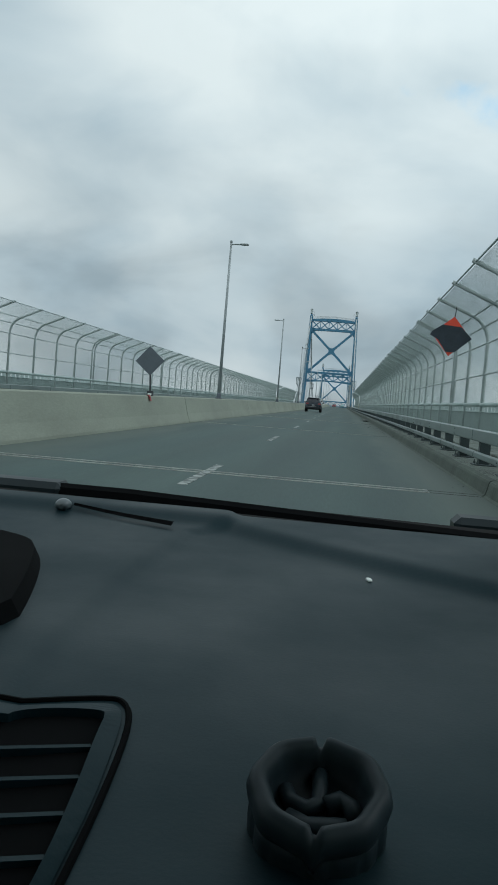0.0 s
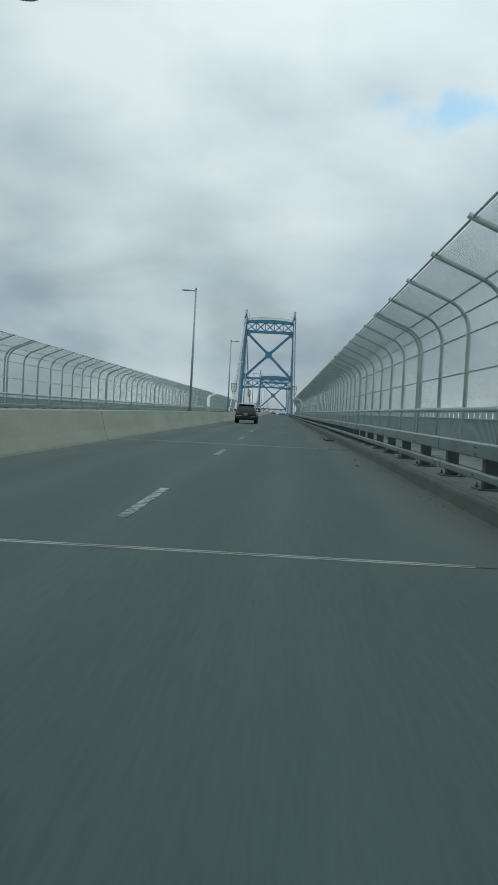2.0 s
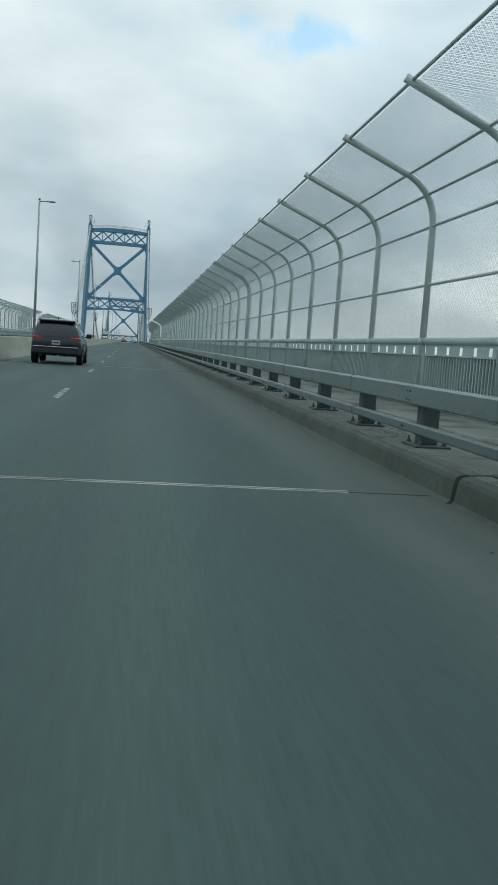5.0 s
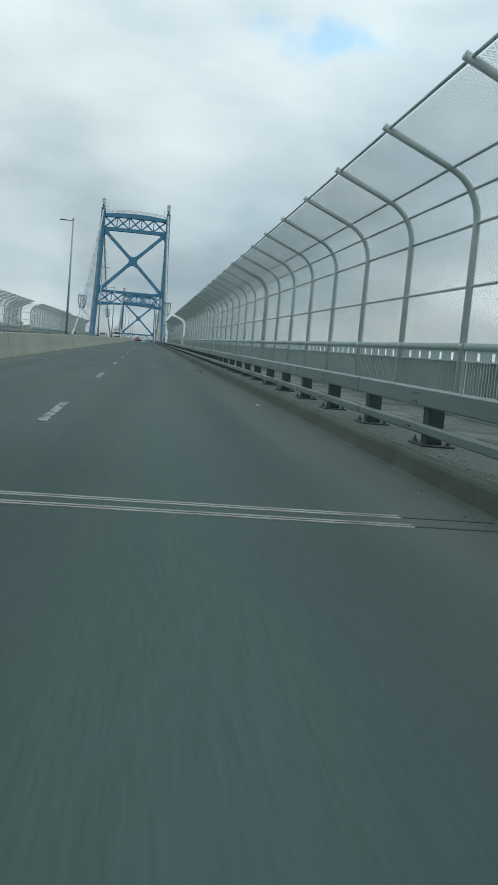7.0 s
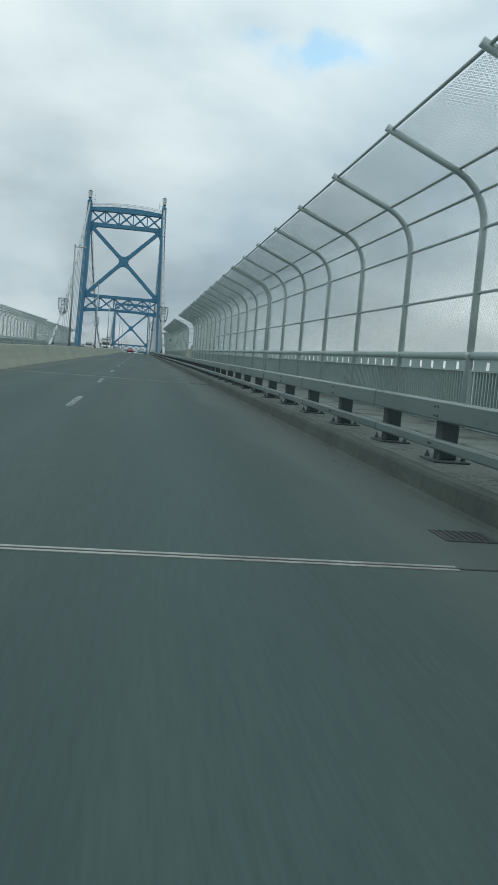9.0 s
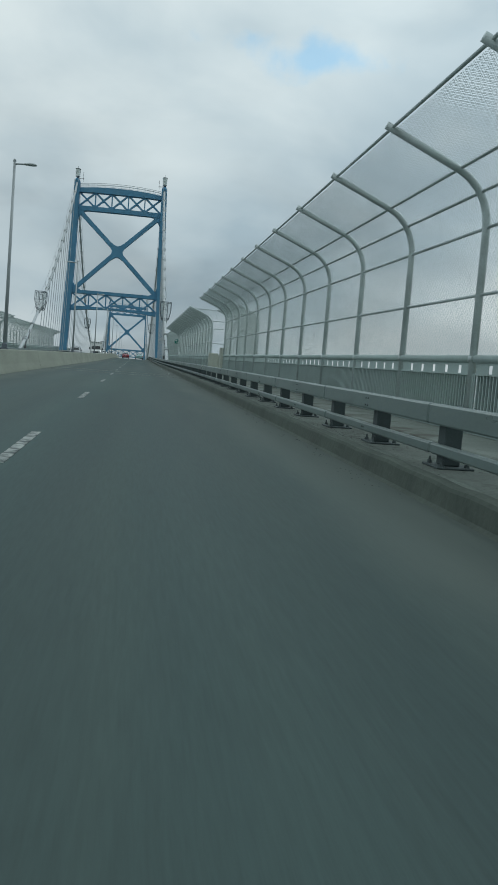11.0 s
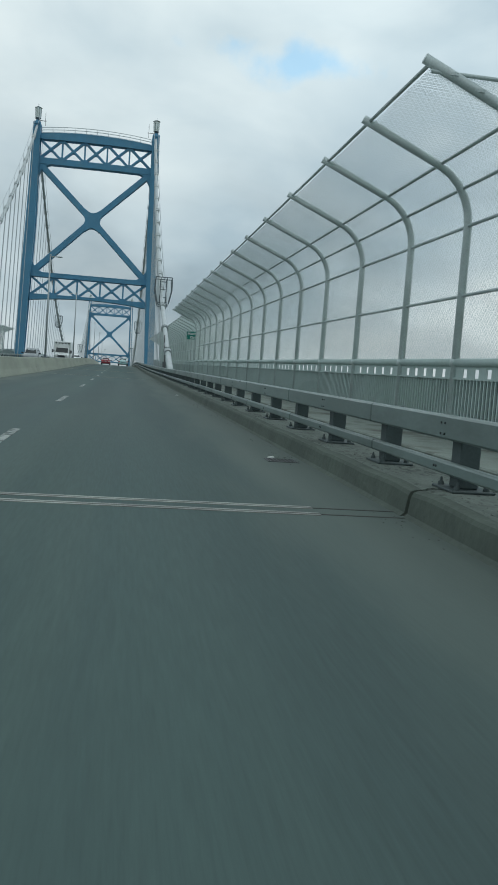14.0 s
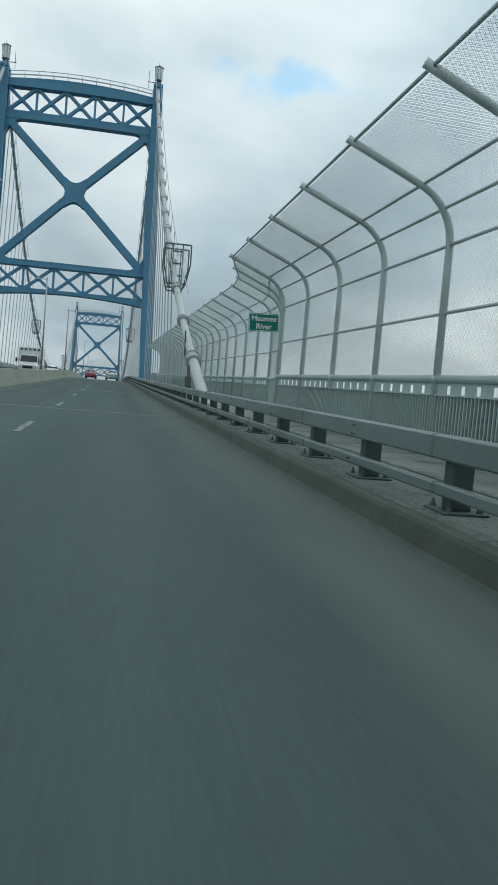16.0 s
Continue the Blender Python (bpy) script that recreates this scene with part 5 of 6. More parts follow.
def panel(name, pts, mat, car, out, label=""):
    """A thin pane through pts, standing out by the vector out."""
    bm = bmesh.new()
    o = Vector(out)
    a = [bm.verts.new(Vector(p) + o) for p in pts]
    b = [bm.verts.new(Vector(p) - o * 2) for p in pts]
    bm.faces.new(a)
    bm.faces.new(b[::-1])
    for k in range(len(pts)):
        j = (k + 1) % len(pts)
        bm.faces.new((a[k], b[k], b[j], a[j]))
    bmesh.ops.recalc_face_normals(bm, faces=bm.faces)
    return part(name, bm, mat, car, label)


def build_car(at, label, category, body_paint, kind="sedan", trim=M_PLASTIC, lamps=M_TAIL):
    car = base("suv" if kind == "suv" else "van" if kind == "van" else "car", at, label, category, "vehicles on the bridge")
    S = {
        # y, half width, bottom, belt, roof half width, roof; rear at 0
        "suv": [(0.0, 0.86, 0.5, 0.98, 0.74, 1.02), (0.12, 0.93, 0.4, 1.06, 0.72, 1.5), (0.45, 0.96, 0.36, 1.1, 0.7, 1.7), (1.2, 0.97, 0.3, 1.1, 0.69, 1.75), (2.2, 0.97, 0.3, 1.08, 0.68, 1.75), (2.9, 0.97, 0.3, 1.06, 0.66, 1.66), (3.6, 0.97, 0.3, 1.04, 0.76, 1.1), (4.4, 0.95, 0.34, 0.98, 0.72, 1.02), (4.75, 0.86, 0.42, 0.86, 0.66, 0.9), (4.82, 0.75, 0.5, 0.78, 0.6, 0.8)],
        "sedan": [(0.0, 0.8, 0.42, 0.9, 0.66, 0.94), (0.15, 0.87, 0.32, 0.98, 0.66, 1.02), (0.75, 0.9, 0.26, 1.0, 0.64, 1.06), (1.45, 0.91, 0.24, 0.98, 0.58, 1.42), (2.2, 0.91, 0.22, 0.97, 0.58, 1.46), (2.8, 0.91, 0.22, 0.95, 0.56, 1.4), (3.5, 0.9, 0.22, 0.93, 0.7, 0.99), (4.2, 0.87, 0.26, 0.82, 0.66, 0.86), (4.55, 0.76, 0.36, 0.7, 0.58, 0.73)],
        "van": [(0.0, 0.96, 0.5, 1.2, 0.9, 2.5), (0.1, 1.0, 0.4, 1.25, 0.93, 2.6), (3.6, 1.0, 0.36, 1.25, 0.93, 2.62), (4.3, 1.0, 0.36, 1.22, 0.84, 2.3), (4.9, 0.99, 0.36, 1.18, 0.8, 1.28), (5.6, 0.95, 0.4, 1.0, 0.74, 1.06), (5.75, 0.85, 0.5, 0.85, 0.66, 0.9)],
    }[kind]
    bm = bmesh.new()
    loft(bm, [car_ring(*s) for s in S])
    bmesh.ops.recalc_face_normals(bm, faces=bm.faces)
    part("body", bm, body_paint, car, "", True)
    r = {"suv": 0.39, "sedan": 0.32, "van": 0.37}[kind]
    L = S[-1][0]
    wx = S[3][1] - 0.1
    for y in (L * 0.2, L * 0.81):
        for s in (1, -1):
            wheel_at(car, s * wx, y, r, 0.24, s)
    at_y = lambda y, i: float(np.interp(y, [q[0] for q in S], [q[i] for q in S]))
    # glass
    if kind == "suv":
        panel("rear_window", [(-0.74, 0.1, 1.1), (0.74, 0.1, 1.1), (0.66, 0.36, 1.58), (-0.66, 0.36, 1.58)], M_GLASS, car, (0, -0.03, 0.02))
        wins = [(0.5, 1.15), (1.22, 2.1), (2.17, 3.0)]
        bm = bmesh.new()
        box(bm, -0.7, 0.7, 0.12, 0.5, 1.64, 1.71, 0.03)
        part("spoiler", bm, body_paint, car)
        for s in (1, -1):
            bm = bmesh.new()
            tube(bm, [(s * 0.64, 0.6, 1.72), (s * 0.64, 0.75, 1.79), (s * 0.63, 2.4, 1.8), (s * 0.63, 2.6, 1.72)], 0.02, 6)
            part("roof_rail", bm, M_CHROME, car)
        bm = bmesh.new()
        box(bm, -0.9, 0.9, -0.06, 0.3, 0.4, 0.66, 0.05)
        part("bumper", bm, trim, car)
    elif kind == "sedan":
        panel("rear_window", [(-0.6, 0.78, 1.06), (0.6, 0.78, 1.06), (0.5, 1.4, 1.4), (-0.5, 1.4, 1.4)], M_GLASS, car, (0, -0.014, 0.02))
        wins = [(1.2, 2.05), (2.12, 2.95)]
        bm = bmesh.new()
        box(bm, -0.82, 0.82, -0.05, 0.3, 0.34, 0.58, 0.05)
        part("bumper", bm, body_paint, car)
    else:
        wins = [(3.7, 4.5)]
        panel("windscreen", [(-0.85, 4.84, 1.32), (0.85, 4.84, 1.32), (0.78, 4.34, 2.2), (-0.78, 4.34, 2.2)], M_GLASS, car, (0, 0.03, 0.02))
        bm = bmesh.new()
        box(bm, -0.9, 0.9, 5.5, 5.8, 0.42, 0.72, 0.05)
        part("bumper", bm, trim, car)
    if kind != "van":
        yw = 2.95 if kind == "suv" else 2.85
        panel("windscreen", [(-0.7, yw + 0.62, at_y(yw + 0.62, 5) + 0.02), (0.7, yw + 0.62, at_y(yw + 0.62, 5) + 0.02), (0.56, yw + 0.02, at_y(yw + 0.02, 5) - 0.02), (-0.56, yw + 0.02, at_y(yw + 0.02, 5) - 0.02)], M_GLASS, car, (0, 0.014, 0.02))
    for a, b in wins:
        for s in (1, -1):
            pts = []
            for y, hi in ((a, 0), (b, 0), (b - 0.06, 1), (a + 0.06, 1)):
                bx, bz, tx, tz = at_y(y, 1) * 0.96, at_y(y, 3), at_y(y, 4) + 0.04, at_y(y, 5) - 0.07
                q = 0.06 if not hi else 0.94
                pts.append((s * (bx + (tx - bx) * q), y, bz + (tz - bz) * q))
            panel("side_window", pts, M_GLASS, car, (s * 0.012, 0, 0.004))
    for s in (1, -1):
        bm = bmesh.new()
        z0 = {"suv": 1.0, "sedan": 0.8, "van": 1.1}[kind]
        if kind == "van":
            box(bm, s * 0.8 - 0.12, s * 0.8 + 0.12, 5.6, 5.74, 0.82, 1.0, 0.03)
            part("headlamp", bm, M_CLEARLAMP, car)
        else:
            box(bm, s * 0.7 - 0.18, s * 0.7 + 0.18, -0.03 if kind == "sedan" else 0.0, 0.3, z0 - 0.04, z0 + 0.07, 0.025)
            part("tail_lamp", bm, lamps, car, "red tail lamp")
            bm = bmesh.new()
            box(bm, s * 0.67 - 0.2, s * 0.67 + 0.2, -0.02 if kind == "sedan" else 0.01, 0.3, z0 - 0.125, z0 - 0.063, 0.01)
            part("reversing_lamp", bm, M_CLEARLAMP, car, "clear reversing lamp")
        bm = bmesh.new()
        ym, zm = (3.05, 1.15) if kind == "suv" else (2.85, 1.0) if kind == "sedan" else (4.5, 1.45)
        xm = at_y(ym, 1)
        box(bm, s * (xm + 0.12) - 0.11, s * (xm + 0.12) + 0.11, ym - 0.05, ym + 0.1, zm - 0.09, zm + 0.1, 0.035)
        box(bm, min(s * (xm - 0.06), s * (xm + 0.04)), max(s * (xm - 0.06), s * (xm + 0.04)), ym, ym + 0.06, zm - 0.06, zm - 0.02)
        part("mirror", bm, trim, car)
    # plate with bars for its characters
    yp, zp = (-0.004, 0.84) if kind == "suv" else (-0.035, 0.72)
    if kind != "van":
        bm = bmesh.new()
        box(bm, -0.16, 0.16, yp - 0.012, yp + 0.1, zp - 0.08, zp + 0.08, 0.006)
        pl = part("number_plate", bm, M_PLATE, car)
        bm = bmesh.new()
        box(bm, -0.12, 0.12, yp - 0.016, yp, zp - 0.03, zp + 0.03)
        part("plate_bar", bm, M_DARKSTEEL, pl)
    if kind == "suv":
        bm = bmesh.new()
        box(bm, -0.86, 0.86, -0.07, -0.02, 0.66, 0.69, 0.008)
        part("trim_strip", bm, M_CHROME, car, "bright bumper trim")
        bm = bmesh.new()
        tube(bm, [(0.1, -0.07, 0.34), (0.1, 0.2, 0.34)], 0.04, 10)
        part("exhaust", bm, M_CHROME, car)
        bm = bmesh.new()
        tube(bm, [(0, 0.75, 1.74), (0, 0.7, 1.83)], 0.02, 6, r_end=0.008)
        part("antenna", bm, M_PLASTIC, car)
    return car


P_BLACK, P_TEAL, P_RED = paint("black_car_paint", (0.006, 0.0135, 0.026)), paint("pale_teal_car_paint", (0.32, 0.5, 0.5)), paint("dark_red_car_paint", (0.22, 0.015, 0.03))
P_WHITE, P_SILVER, P_LIME = paint("white_van_paint", (0.72, 0.74, 0.73)), paint("silver_car_paint", (0.3, 0.32, 0.33)), paint("lime_car_paint", (0.42, 0.56, 0.1))
build_car(seat(-3.4, 100.0), "black SUV with red tail lamps in the inner lane", "car", P_BLACK, "suv")
build_car(seat(0.05, 362.0), "pale teal sedan ahead in the outer lane", "car", P_TEAL)
build_car(seat(-3.35, 372.0), "dark red sedan far ahead in the inner lane", "car", P_RED)


def box_truck(at, label):
    """A small lorry: cargo box, cab with a short bonnet, front at positive y."""
    g = base("box_truck", at, label, "truck", "vehicles on the bridge")

    def block(name, mat, *dims, bevel=0.05, parent=None, text=""):
        bm = bmesh.new()
        box(bm, *dims, bevel)
        return part(name, bm, mat, parent or g, text)

    cargo = block("cargo_box", P_WHITE, -1.12, 1.12, 0.0, 4.2, 0.75, 3.0, bevel=0.06)
    for q in range(5):
        block("marker_lamp", M_DARKSTEEL, -0.95 + q * 0.42, -0.72 + q * 0.42, 4.19, 4.24, 2.68, 2.84, bevel=0.01, parent=cargo)
    block("chassis", M_PLASTIC, -0.5, 0.5, 0.1, 6.0, 0.45, 0.74, bevel=0.03)
    bm = bmesh.new()
    S = [(4.23, 0.98, 2.2, 0.86), (4.75, 0.98, 2.18, 0.84), (5.25, 0.98, 1.5, 0.9), (5.95, 0.94, 1.32, 0.86), (6.15, 0.88, 1.2, 0.8)]
    loft(bm, [[(-w, y, 0.55), (-w, y, min(1.3, zt - 0.1)), (-wt, y, zt - 0.04), (-wt * 0.9, y, zt), (wt * 0.9, y, zt), (wt, y, zt - 0.04), (w, y, min(1.3, zt - 0.1)), (w, y, 0.55)] for y, w, zt, wt in S])
    bmesh.ops.recalc_face_normals(bm, faces=bm.faces)
    cab = part("cab", bm, P_WHITE, g)
    panel("windscreen", [(-0.84, 5.24, 1.52), (0.84, 5.24, 1.52), (0.76, 4.8, 2.12), (-0.76, 4.8, 2.12)], M_GLASS, cab, (0, 0.02, 0.015))
    for s_ in (1, -1):
        panel("side_window", [(s_ * 0.98, 4.4, 1.42), (s_ * 0.98, 5.0, 1.42), (s_ * 0.88, 4.8, 2.0), (s_ * 0.88, 4.4, 2.0)], M_GLASS, cab, (s_ * 0.012, 0, 0))
        block("headlamp", M_CLEARLAMP, s_ * 0.68 - 0.15, s_ * 0.68 + 0.15, 6.05, 6.17, 0.9, 1.1, bevel=0.02, parent=cab)
        block("mirror", M_PLASTIC, s_ * 1.2 - 0.1, s_ * 1.2 + 0.1, 4.98, 5.08, 1.45, 1.85, bevel=0.02, parent=cab)
        block("mirror_arm", M_PLASTIC, min(s_ * 0.92, s_ * 1.14), max(s_ * 0.92, s_ * 1.14), 5.01, 5.05, 1.62, 1.66, bevel=0.005, parent=cab)
        for y in (1.0, 5.35):
            wheel_at(g, s_ * 0.9, y, 0.4, 0.26, s_)
    block("grille", M_PLASTIC, -0.48, 0.48, 6.06, 6.19, 0.86, 1.12, bevel=0.02, parent=cab)
    block("bumper", M_PLASTIC, -0.96, 0.96, 6.0, 6.24, 0.48, 0.74, bevel=0.04)
    return g


box_truck(seat(2 * MID + 3.65, 316.0) @ Matrix.Rotation(math.pi, 4, "Z") @ Matrix.Translation((0, -6.2, 0)), "white box truck in the oncoming lanes")
for x, y, col, kind, label in ((2 * MID + 3.7, 322.0, P_BLACK, "suv", "dark SUV oncoming beyond the median"), (2 * MID + 0.2, 310.0, P_SILVER, "suv", "silver SUV oncoming in the outer lane"), (2 * MID + 3.6, 352.0, P_WHITE, "sedan", "white sedan oncoming beyond the median")):
    build_car(seat(x, y) @ Matrix.Rotation(math.pi, 4, "Z") @ Matrix.Translation((0, -4.8, 0)), label, "car", col, kind)

# ---- the small lime car that the camera starts from ----
EYE_Z = 1.131
DASH_PLASTIC = material("dark_dashboard_plastic", (0.003, 0.0105, 0.0145), 0.55, vary=0.12, scale=5, fine=420, bump=0.03)
# also colours the vent opening and defroster slot, standing in for their shade
VOID_BLACK = material("black_plastic_and_recess", (0.003, 0.0035, 0.004), 0.9, vary=0.1)
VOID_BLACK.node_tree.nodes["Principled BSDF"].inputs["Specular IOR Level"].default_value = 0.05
DASH_PLASTIC.node_tree.nodes["Principled BSDF"].inputs["Specular Tint"].default_value = (0.52, 0.9, 1.0, 1)
DASH_PLASTIC.node_tree.nodes["Principled BSDF"].inputs["Specular IOR Level"].default_value = 0.25
GLOSS_BLACK = material("black_trim_plastic", (0.012, 0.0205, 0.025), 0.5, vary=0.1)
GLOSS_BLACK.node_tree.nodes["Principled BSDF"].inputs["Specular IOR Level"].default_value = 0.2
SENSOR = material("grey_sensor_dome", (0.09, 0.11, 0.12), 0.35, vary=0.08)
CX = -0.36           # the car's middle line
ego = base("hatchback", Matrix.Rotation(math.atan(0.0451), 4, "X"), "small lime-green hatchback with a dark dashboard and wipers", "car", "vehicles on the bridge")


def dash_z(x, y):
    """Height of the dashboard's top under the eye."""
    z = -0.164 + 0.022 * (y - 0.27)
    z -= 0.035 * max(0, (0.26 - y) / 0.2) ** 2
    crease = 0.935 - 0.6 * (max(0, x + 0.11)) ** 0.85
    z += 0.011 / (1 + math.exp(-(y - crease - 0.012) * 170))
    # the panel over the vent stands a little proud, with a rounded edge
    fold = float(np.interp(y, [0.3, 0.444, 0.529, 0.685, 0.906, 0.96], [-0.14, -0.151, -0.157, -0.162, -0.144, -0.11]))
    z += 0.005 / (1 + math.exp(max(-60, min(60, (x - fold) * 420))))
    return EYE_Z + z


bm = bmesh.new()
NX, NY = 220, 150
grid = [[bm.verts.new((CX - 0.66 + 1.32 * i / NX, 0.12 + 0.87 * j / NY, dash_z(CX - 0.66 + 1.32 * i / NX, 0.12 + 0.87 * j / NY))) for j in range(NY + 1)] for i in range(NX + 1)]
for i in range(NX):
    for j in range(NY):
        bm.faces.new((grid[i][j], grid[i + 1][j], grid[i + 1][j + 1], grid[i][j + 1]))
low = [bm.verts.new((v.co.x, 0.1, 0.45)) for v in (grid[i][0] for i in range(NX + 1))]
for i in range(NX):
    bm.faces.new((grid[i][0], low[i], low[i + 1], grid[i + 1][0]))
part("dashboard", bm, DASH_PLASTIC, ego, "dark grey dashboard top", True)

def rounded(pts, closed=True, times=2):
    """Cuts the corners of a line, so that it bends smoothly."""
    for _ in range(times):
        pairs = list(zip(pts, pts[1:] + pts[:1])) if closed else list(zip(pts, pts[1:]))
        cut = [(a[0] + (b[0] - a[0]) * f, a[1] + (b[1] - a[1]) * f) for a, b in pairs for f in (0.25, 0.75)]
        pts = cut if closed else pts[:1] + cut + pts[-1:]
    return pts


# centre air vent: rounded frame with slats
bm = bmesh.new()
corner = [(-0.3, 0.33), (-0.153, 0.431), (-0.127, 0.443), (-0.103, 0.452), (-0.096, 0.447), (-0.092, 0.436), (-0.088, 0.409), (-0.082, 0.354), (-0.08, 0.305), (-0.078, 0.24), (-0.3, 0.22)]
inner = [(-0.285, 0.325), (-0.141, 0.41), (-0.138, 0.419), (-0.122, 0.427), (-0.1, 0.431), (-0.0975, 0.425), (-0.096, 0.406), (-0.089, 0.353), (-0.084, 0.304), (-0.082, 0.245), (-0.285, 0.235)]
gap_line = [(-0.3, 0.34), (-0.153, 0.437), (-0.129, 0.449), (-0.103, 0.459), (-0.096, 0.455), (-0.09, 0.443), (-0.085, 0.416), (-0.08, 0.36), (-0.0775, 0.306), (-0.075, 0.24)]
corner, inner, gap_line = rounded(corner), rounded(inner), rounded(gap_line, False)
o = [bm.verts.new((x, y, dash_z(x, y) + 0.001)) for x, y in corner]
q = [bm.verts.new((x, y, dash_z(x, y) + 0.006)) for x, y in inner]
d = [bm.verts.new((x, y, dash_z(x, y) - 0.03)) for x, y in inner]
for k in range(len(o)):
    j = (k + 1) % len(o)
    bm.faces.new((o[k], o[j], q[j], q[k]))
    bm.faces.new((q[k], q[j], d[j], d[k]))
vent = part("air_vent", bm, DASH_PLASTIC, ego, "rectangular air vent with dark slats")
bm = bmesh.new()
tube(bm, [(x, y, dash_z(x, y) + 0.0005) for x, y in gap_line], 0.0016, 6)
part("panel_gap", bm, VOID_BLACK, vent)
# flat black sheet over the dash, painted as the dark inside the vent
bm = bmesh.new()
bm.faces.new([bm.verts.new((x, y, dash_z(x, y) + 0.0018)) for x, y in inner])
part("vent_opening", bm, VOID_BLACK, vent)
for k in range(5):
    y = 0.285 + 0.028 * k
    bm = bmesh.new()
    x1 = float(np.interp(y, [0.25, 0.304, 0.353, 0.406, 0.431], [-0.083, -0.085, -0.09, -0.097, -0.099]))
    bar(bm, (-0.23, y - 0.06, dash_z(-0.2, y) + 0.0022), (x1, y, dash_z(x1, y) + 0.0022), 0.0035, 0.003)
    part("slat", bm, DASH_PLASTIC, vent)
# dark defroster hood further over
bm = bmesh.new()
pts = [(-0.6, 0.8), (-0.33, 0.775), (-0.262, 0.748), (-0.24, 0.71), (-0.212, 0.618), (-0.19, 0.52), (-0.3, 0.48), (-0.6, 0.5)]
pts = rounded(pts)
top = [bm.verts.new((x, y, dash_z(x, y) + 0.012)) for x, y in pts]
foot = [bm.verts.new((x + 0.006, y + 0.004, dash_z(x, y) - 0.002)) for x, y in pts]
bm.faces.new(top)
for k in range(len(pts)):
    j = (k + 1) % len(pts)
    bm.faces.new((top[k], top[j], foot[j], foot[k]))
bmesh.ops.recalc_face_normals(bm, faces=bm.faces)
part("instrument_hood", bm, VOID_BLACK, ego)

# defroster slot along the foot of the windscreen, and the light sensor beside it
# black strip on top of the dash, painted as the slot's shade
bm = bmesh.new()
slot = [(-0.285, 0.944), (-0.25, 0.936), (-0.22, 0.927), (-0.19, 0.917), (-0.165, 0.908)]
near = [bm.verts.new((x, y - 0.001 - 0.01 * k / 4, dash_z(x, y) + 0.004)) for k, (x, y) in enumerate(slot)]
far = [bm.verts.new((x, y + 0.003, dash_z(x, y) + 0.0065)) for x, y in slot]
for k in range(4):
    bm.faces.new((near[k], near[k + 1], far[k + 1], far[k]))
bmesh.ops.solidify(bm, geom=bm.faces[:], thickness=0.003)
bmesh.ops.recalc_face_normals(bm, faces=bm.faces)
part("defroster_slot", bm, VOID_BLACK, ego, "black strip in place of the defroster slot")
bm = bmesh.new()
bmesh.ops.create_uvsphere(bm, u_segments=16, v_segments=10, radius=1, matrix=Matrix.Translation((-0.297, 0.945, dash_z(-0.297, 0.945) + 0.003)) @ Matrix.Diagonal((0.009, 0.011, 0.007, 1)))
part("light_sensor", bm, SENSOR, ego, "small grey domed light sensor", True)

# round rubber phone mount
bm = bmesh.new()
mx, my = 0.0035, 0.357
prof = [(0.0262, -0.012), (0.0264, 0.007), (0.026, 0.0105), (0.0246, 0.0115), (0.0246, 0.0125), (0.0268, 0.0135), (0.0274, 0.017), (0.0264, 0.0205), (0.0238, 0.0228), (0.0212, 0.0226), (0.0192, 0.0205), (0.018, 0.0165), (0.0165, 0.0095), (0.008, 0.008), (0.0005, 0.008)]
rings = []
for r, h in prof:
    ring = []
    for k in range(96):
        a = 2 * math.pi * k / 96
        cut = 0.006 * (max(0, math.cos(a - 1.6)) ** 500 + 0.7 * max(0, math.cos(a + 1.6)) ** 600) if r > 0.017 and h > 0.009 else 0
        rr = r * (1 + 0.022 * math.cos(8 * a + 0.4)) * (1 + 0.01 * math.sin(3 * a))
        if -0.005 < h < 0.011 and math.sin(a) < 0:         # finger grooves round the collar
            rr -= 0.0011 * max(0, math.sin(13 * a)) ** 2
        rr *= 0.96
        lean = 0.27 * min(1, max(0, (h + 0.002) / 0.014))       # the cup leans towards the seats
        ring.append((mx + rr * math.cos(a), my + rr * 1.06 * math.sin(a) - 0.4 * max(0, h), dash_z(mx, my) + (h * 1.1 if h > 0 else h) - cut + lean * rr * math.sin(a)))
    rings.append(ring)
loft(bm, rings, True)
bmesh.ops.recalc_face_normals(bm, faces=bm.faces)
mount = part("phone_mount", bm, GLOSS_BLACK, ego, "round black rubber phone mount", True)
for line, r in (([(-0.0145, 0.007), (-0.0115, 0.001), (-0.005, -0.002), (0.0, 0.001), (0.0005, 0.009), (0.0, 0.017)], 0.0036), ([(0.003, 0.0), (0.009, 0.004), (0.014, 0.001), (0.016, -0.006)], 0.0042), ([(-0.013, -0.008), (-0.004, -0.0115), (0.006, -0.0105), (0.012, -0.01)], 0.0048)):
    bm = bmesh.new()
    tube(bm, [(mx + 0.88 * x, my - 0.004 + 0.9 * y, dash_z(mx, my) + 0.0125 + 0.32 * y) for x, y in line], 0.88 * r, 10)
    part("mount_clip", bm, GLOSS_BLACK, mount, "", True)
bm = bmesh.new()
bmesh.ops.create_icosphere(bm, subdivisions=2, radius=1, matrix=Matrix.Translation((0.036, 0.777, dash_z(0.036, 0.777) + 0.001)) @ Matrix.Rotation(0.3, 4, "Z") @ Matrix.Diagonal((0.0024, 0.006, 0.0018, 1)))
part("crumb", bm, M_WHITE, ego, "white crumb on the dashboard")

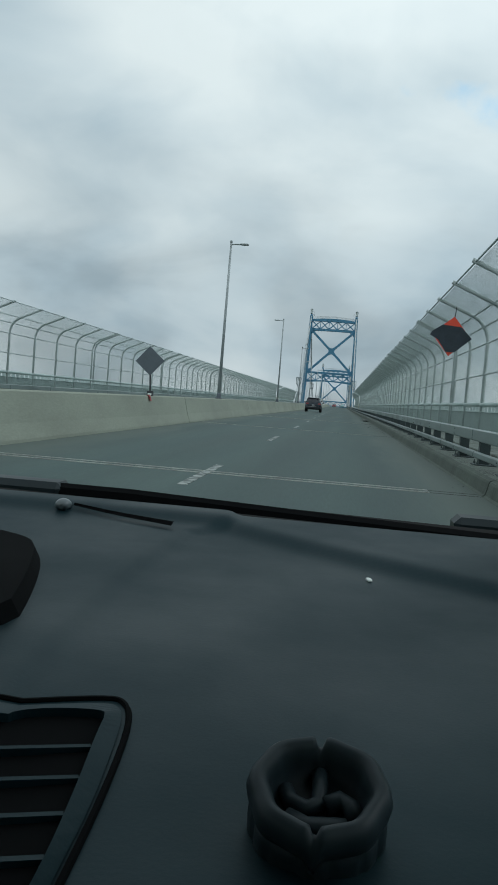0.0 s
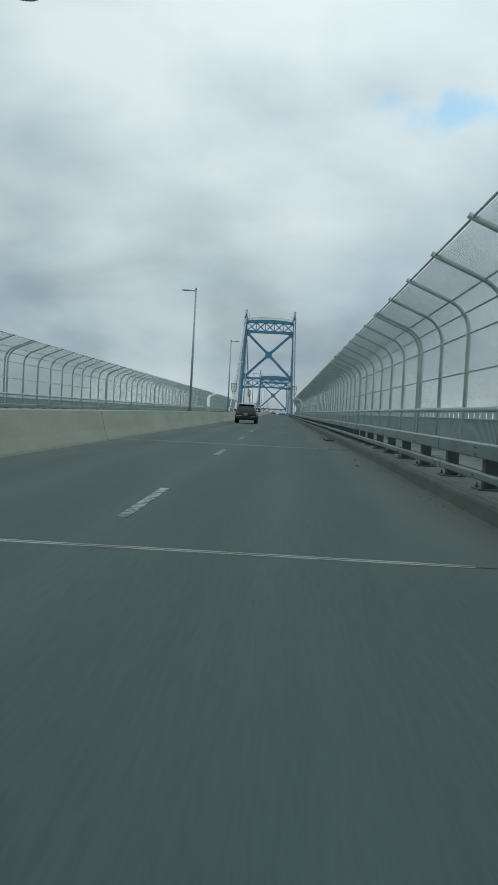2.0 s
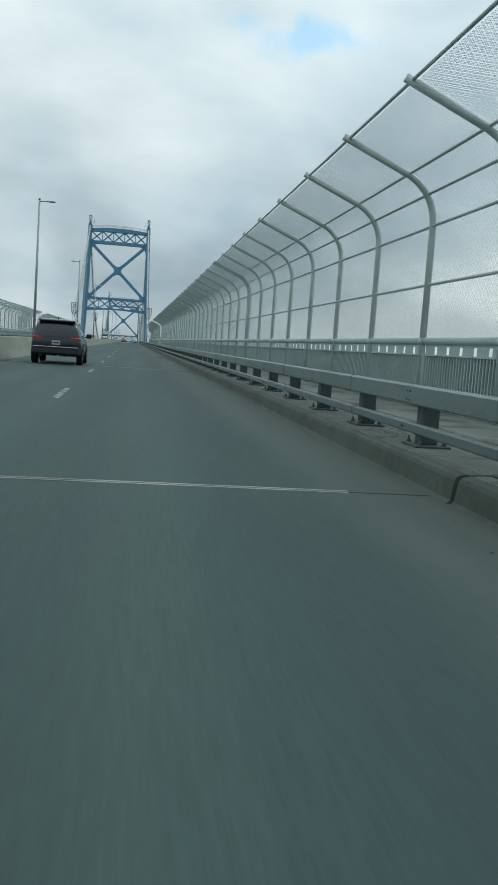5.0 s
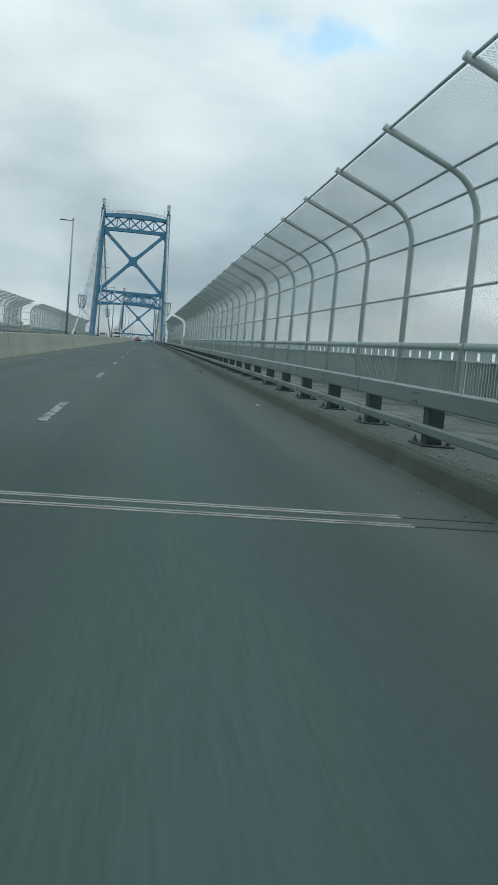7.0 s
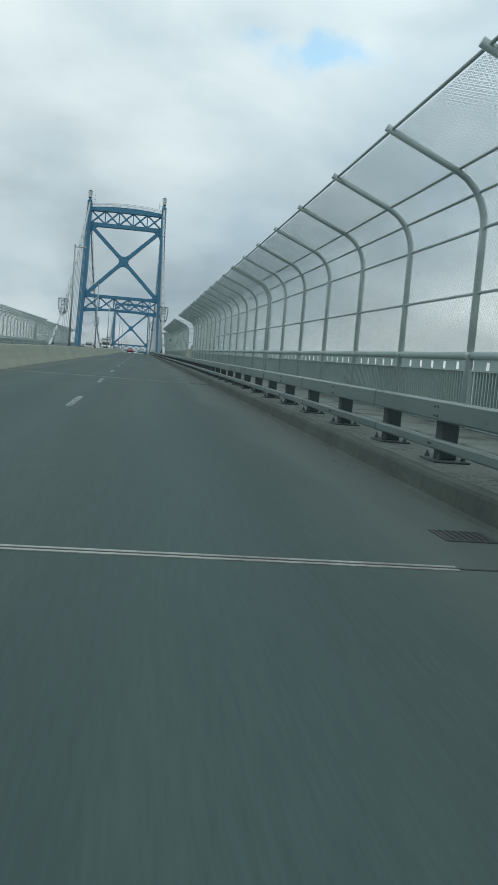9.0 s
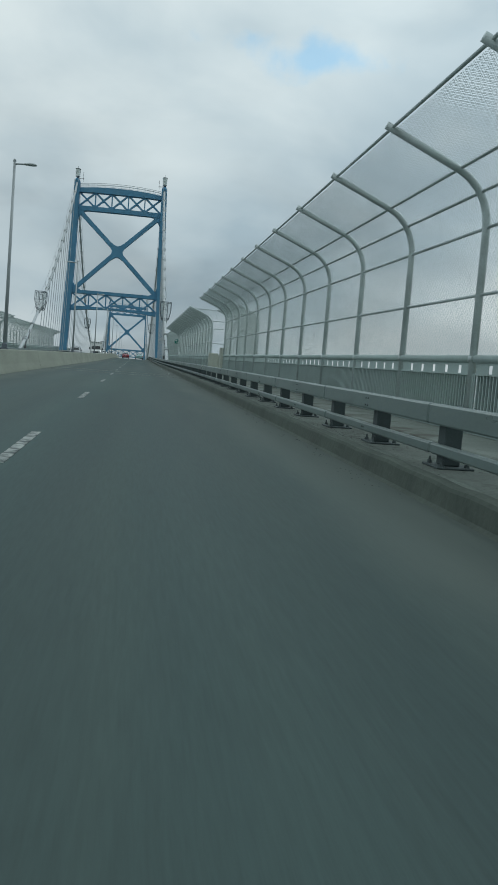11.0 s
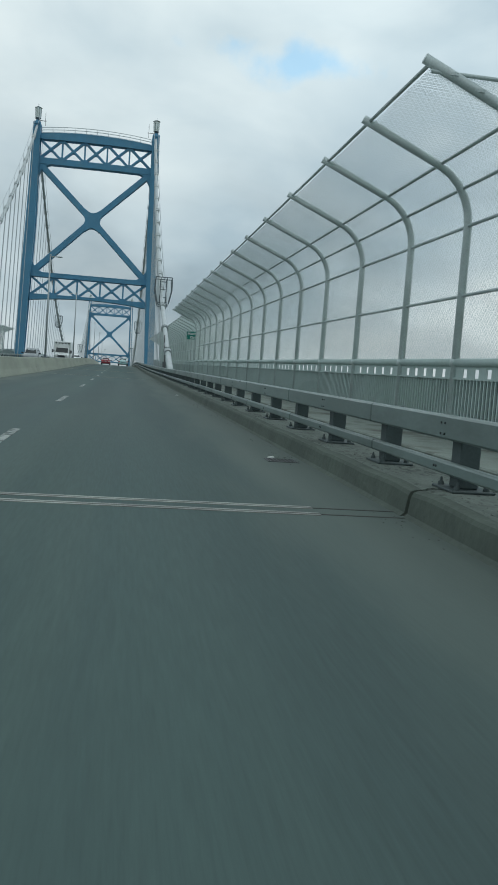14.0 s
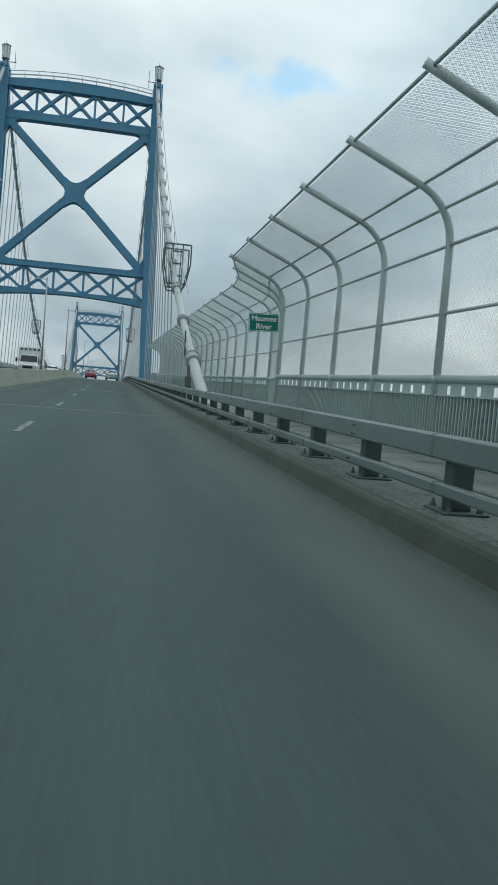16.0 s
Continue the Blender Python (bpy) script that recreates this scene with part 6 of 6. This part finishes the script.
# cowl, wipers, bonnet, body
bm = bmesh.new()
loft(bm, [[(CX + sx * 0.66, y, EYE_Z + z) for y, z in ((0.985, -0.16), (1.0, -0.15), (1.12, -0.158), (1.2, -0.168), (1.2, -0.25), (0.985, -0.25))] for sx in np.linspace(-1, 1, 9)])
bmesh.ops.recalc_face_normals(bm, faces=bm.faces)
part("cowl", bm, VOID_BLACK, ego, "black plastic cowl under the windscreen")
for pivot, x1, y1 in (((-0.4, 1.1), 0.2, 1.02), ((0.2, 1.12), 0.33, 1.1)):
    bm = bmesh.new()
    z = EYE_Z - 0.147
    tube(bm, [(pivot[0] - 0.04, pivot[1], z), (pivot[0] + 0.14, pivot[1] - 0.015, z + 0.002), (x1, y1, z - 0.004)], 0.015, 8)
    w = part("wiper", bm, VOID_BLACK, ego, "black windscreen wiper")
    bm = bmesh.new()
    box(bm, pivot[0] - 0.05, pivot[0] + 0.055, pivot[1] - 0.025, pivot[1] + 0.025, z - 0.02, z + 0.017, 0.008)
    part("wiper_pivot", bm, GLOSS_BLACK, w)
    bm = bmesh.new()
    tube(bm, [(pivot[0] - 0.3, pivot[1] - 0.035, z - 0.002), (x1, y1 - 0.03, z - 0.006)], 0.013, 6)
    part("blade", bm, M_RUBBER, w)
bm = bmesh.new()
rings = []
for y, z, w in ((1.18, -0.175, 0.62), (1.3, -0.175, 0.66), (1.6, -0.22, 0.68), (1.95, -0.32, 0.66), (2.1, -0.42, 0.6), (2.14, -0.52, 0.56)):
    rings.append([(CX + w * u, y, EYE_Z + z - 0.09 * abs(u) ** 3) for u in np.linspace(-1, 1, 13)])
loft(bm, rings, False)
bmesh.ops.recalc_face_normals(bm, faces=bm.faces)
part("bonnet", bm, P_LIME, ego, "lime-green bonnet", True)
bm = bmesh.new()
S = [(-1.6, 0.66, 0.4, 0.8), (-1.45, 0.78, 0.26, 0.92), (-0.6, 0.8, 0.22, 0.94), (0.6, 0.81, 0.22, 0.9), (1.1, 0.8, 0.22, 0.86), (1.9, 0.77, 0.25, 0.7), (2.14, 0.62, 0.34, 0.56)]
loft(bm, [[(CX - w * 0.85, y, zb), (CX - w, y, zb + 0.1), (CX - w, y, (zb + zt) / 2), (CX - w * 0.93, y, zt), (CX - w * 0.9, y, zt - 0.03), (CX - w * 0.9, y, zb + 0.1), (CX + w * 0.9, y, zb + 0.1), (CX + w * 0.9, y, zt - 0.03), (CX + w * 0.93, y, zt), (CX + w, y, (zb + zt) / 2), (CX + w, y, zb + 0.1), (CX + w * 0.85, y, zb)] for y, w, zb, zt in S])
bmesh.ops.recalc_face_normals(bm, faces=bm.faces)
part("body", bm, P_LIME, ego, "", True)
# roof out of view, added so that the dashboard lies in shade
bm = bmesh.new()
rings = [[(CX + u * w, y, z - 0.05 * abs(u) ** 3) for u in np.linspace(-1, 1, 9)] + [(CX + u * w * 0.98, y, z - 0.04 - 0.05 * abs(u) ** 3) for u in np.linspace(1, -1, 9)] for y, w, z in ((-1.5, 0.52, 1.36), (-1.0, 0.56, 1.46), (-0.3, 0.57, 1.5), (0.3, 0.55, 1.47))]
loft(bm, rings)
bmesh.ops.recalc_face_normals(bm, faces=bm.faces)
part("roof", bm, P_LIME, ego, "", True)
# unseen dark lining, keeps lime light off the dash
bm = bmesh.new()
box(bm, CX - 0.5, CX + 0.5, -1.45, 0.26, 1.385, 1.395)
part("headlining", bm, DASH_PLASTIC, ego, "dark headlining out of view, shading the dashboard")
# unseen tailgate and opaque rear window, added to block light from behind
bm = bmesh.new()
loft(bm, [[(CX + u * w, y, z) for u in np.linspace(-1, 1, 7)] for y, z, w in ((-1.6, 0.5, 0.64), (-1.62, 0.7, 0.68), (-1.57, 0.92, 0.68))])
bmesh.ops.solidify(bm, geom=bm.faces[:], thickness=0.03)
part("tailgate", bm, P_LIME, ego)
bm = bmesh.new()
loft(bm, [[(CX + u * w, y, z) for u in np.linspace(-1, 1, 7)] for y, z, w in ((-1.57, 0.92, 0.67), (-1.5, 1.34, 0.53))])
bmesh.ops.solidify(bm, geom=bm.faces[:], thickness=0.006)
part("rear_window", bm, GLOSS_BLACK, ego, "opaque dark rear window out of view, blocking light")
for s in (1, -1):
    for p, e in (((0.66, 1.12, 0.98), (0.55, 0.26, 1.42)), ((0.74, -0.45, 0.93), (0.58, -0.4, 1.44)), ((0.72, -1.5, 0.9), (0.52, -1.42, 1.34))):
        bm = bmesh.new()
        bar(bm, (CX + s * p[0], p[1], p[2]), (CX + s * e[0], e[1], e[2]), 0.07, 0.05, (0, 1, 0))
        part("pillar", bm, P_LIME, ego)
for y in (-1.05, 1.5):
    for s in (1, -1):
        wheel_at(ego, CX + s * 0.73, y, 0.29, 0.2, s)
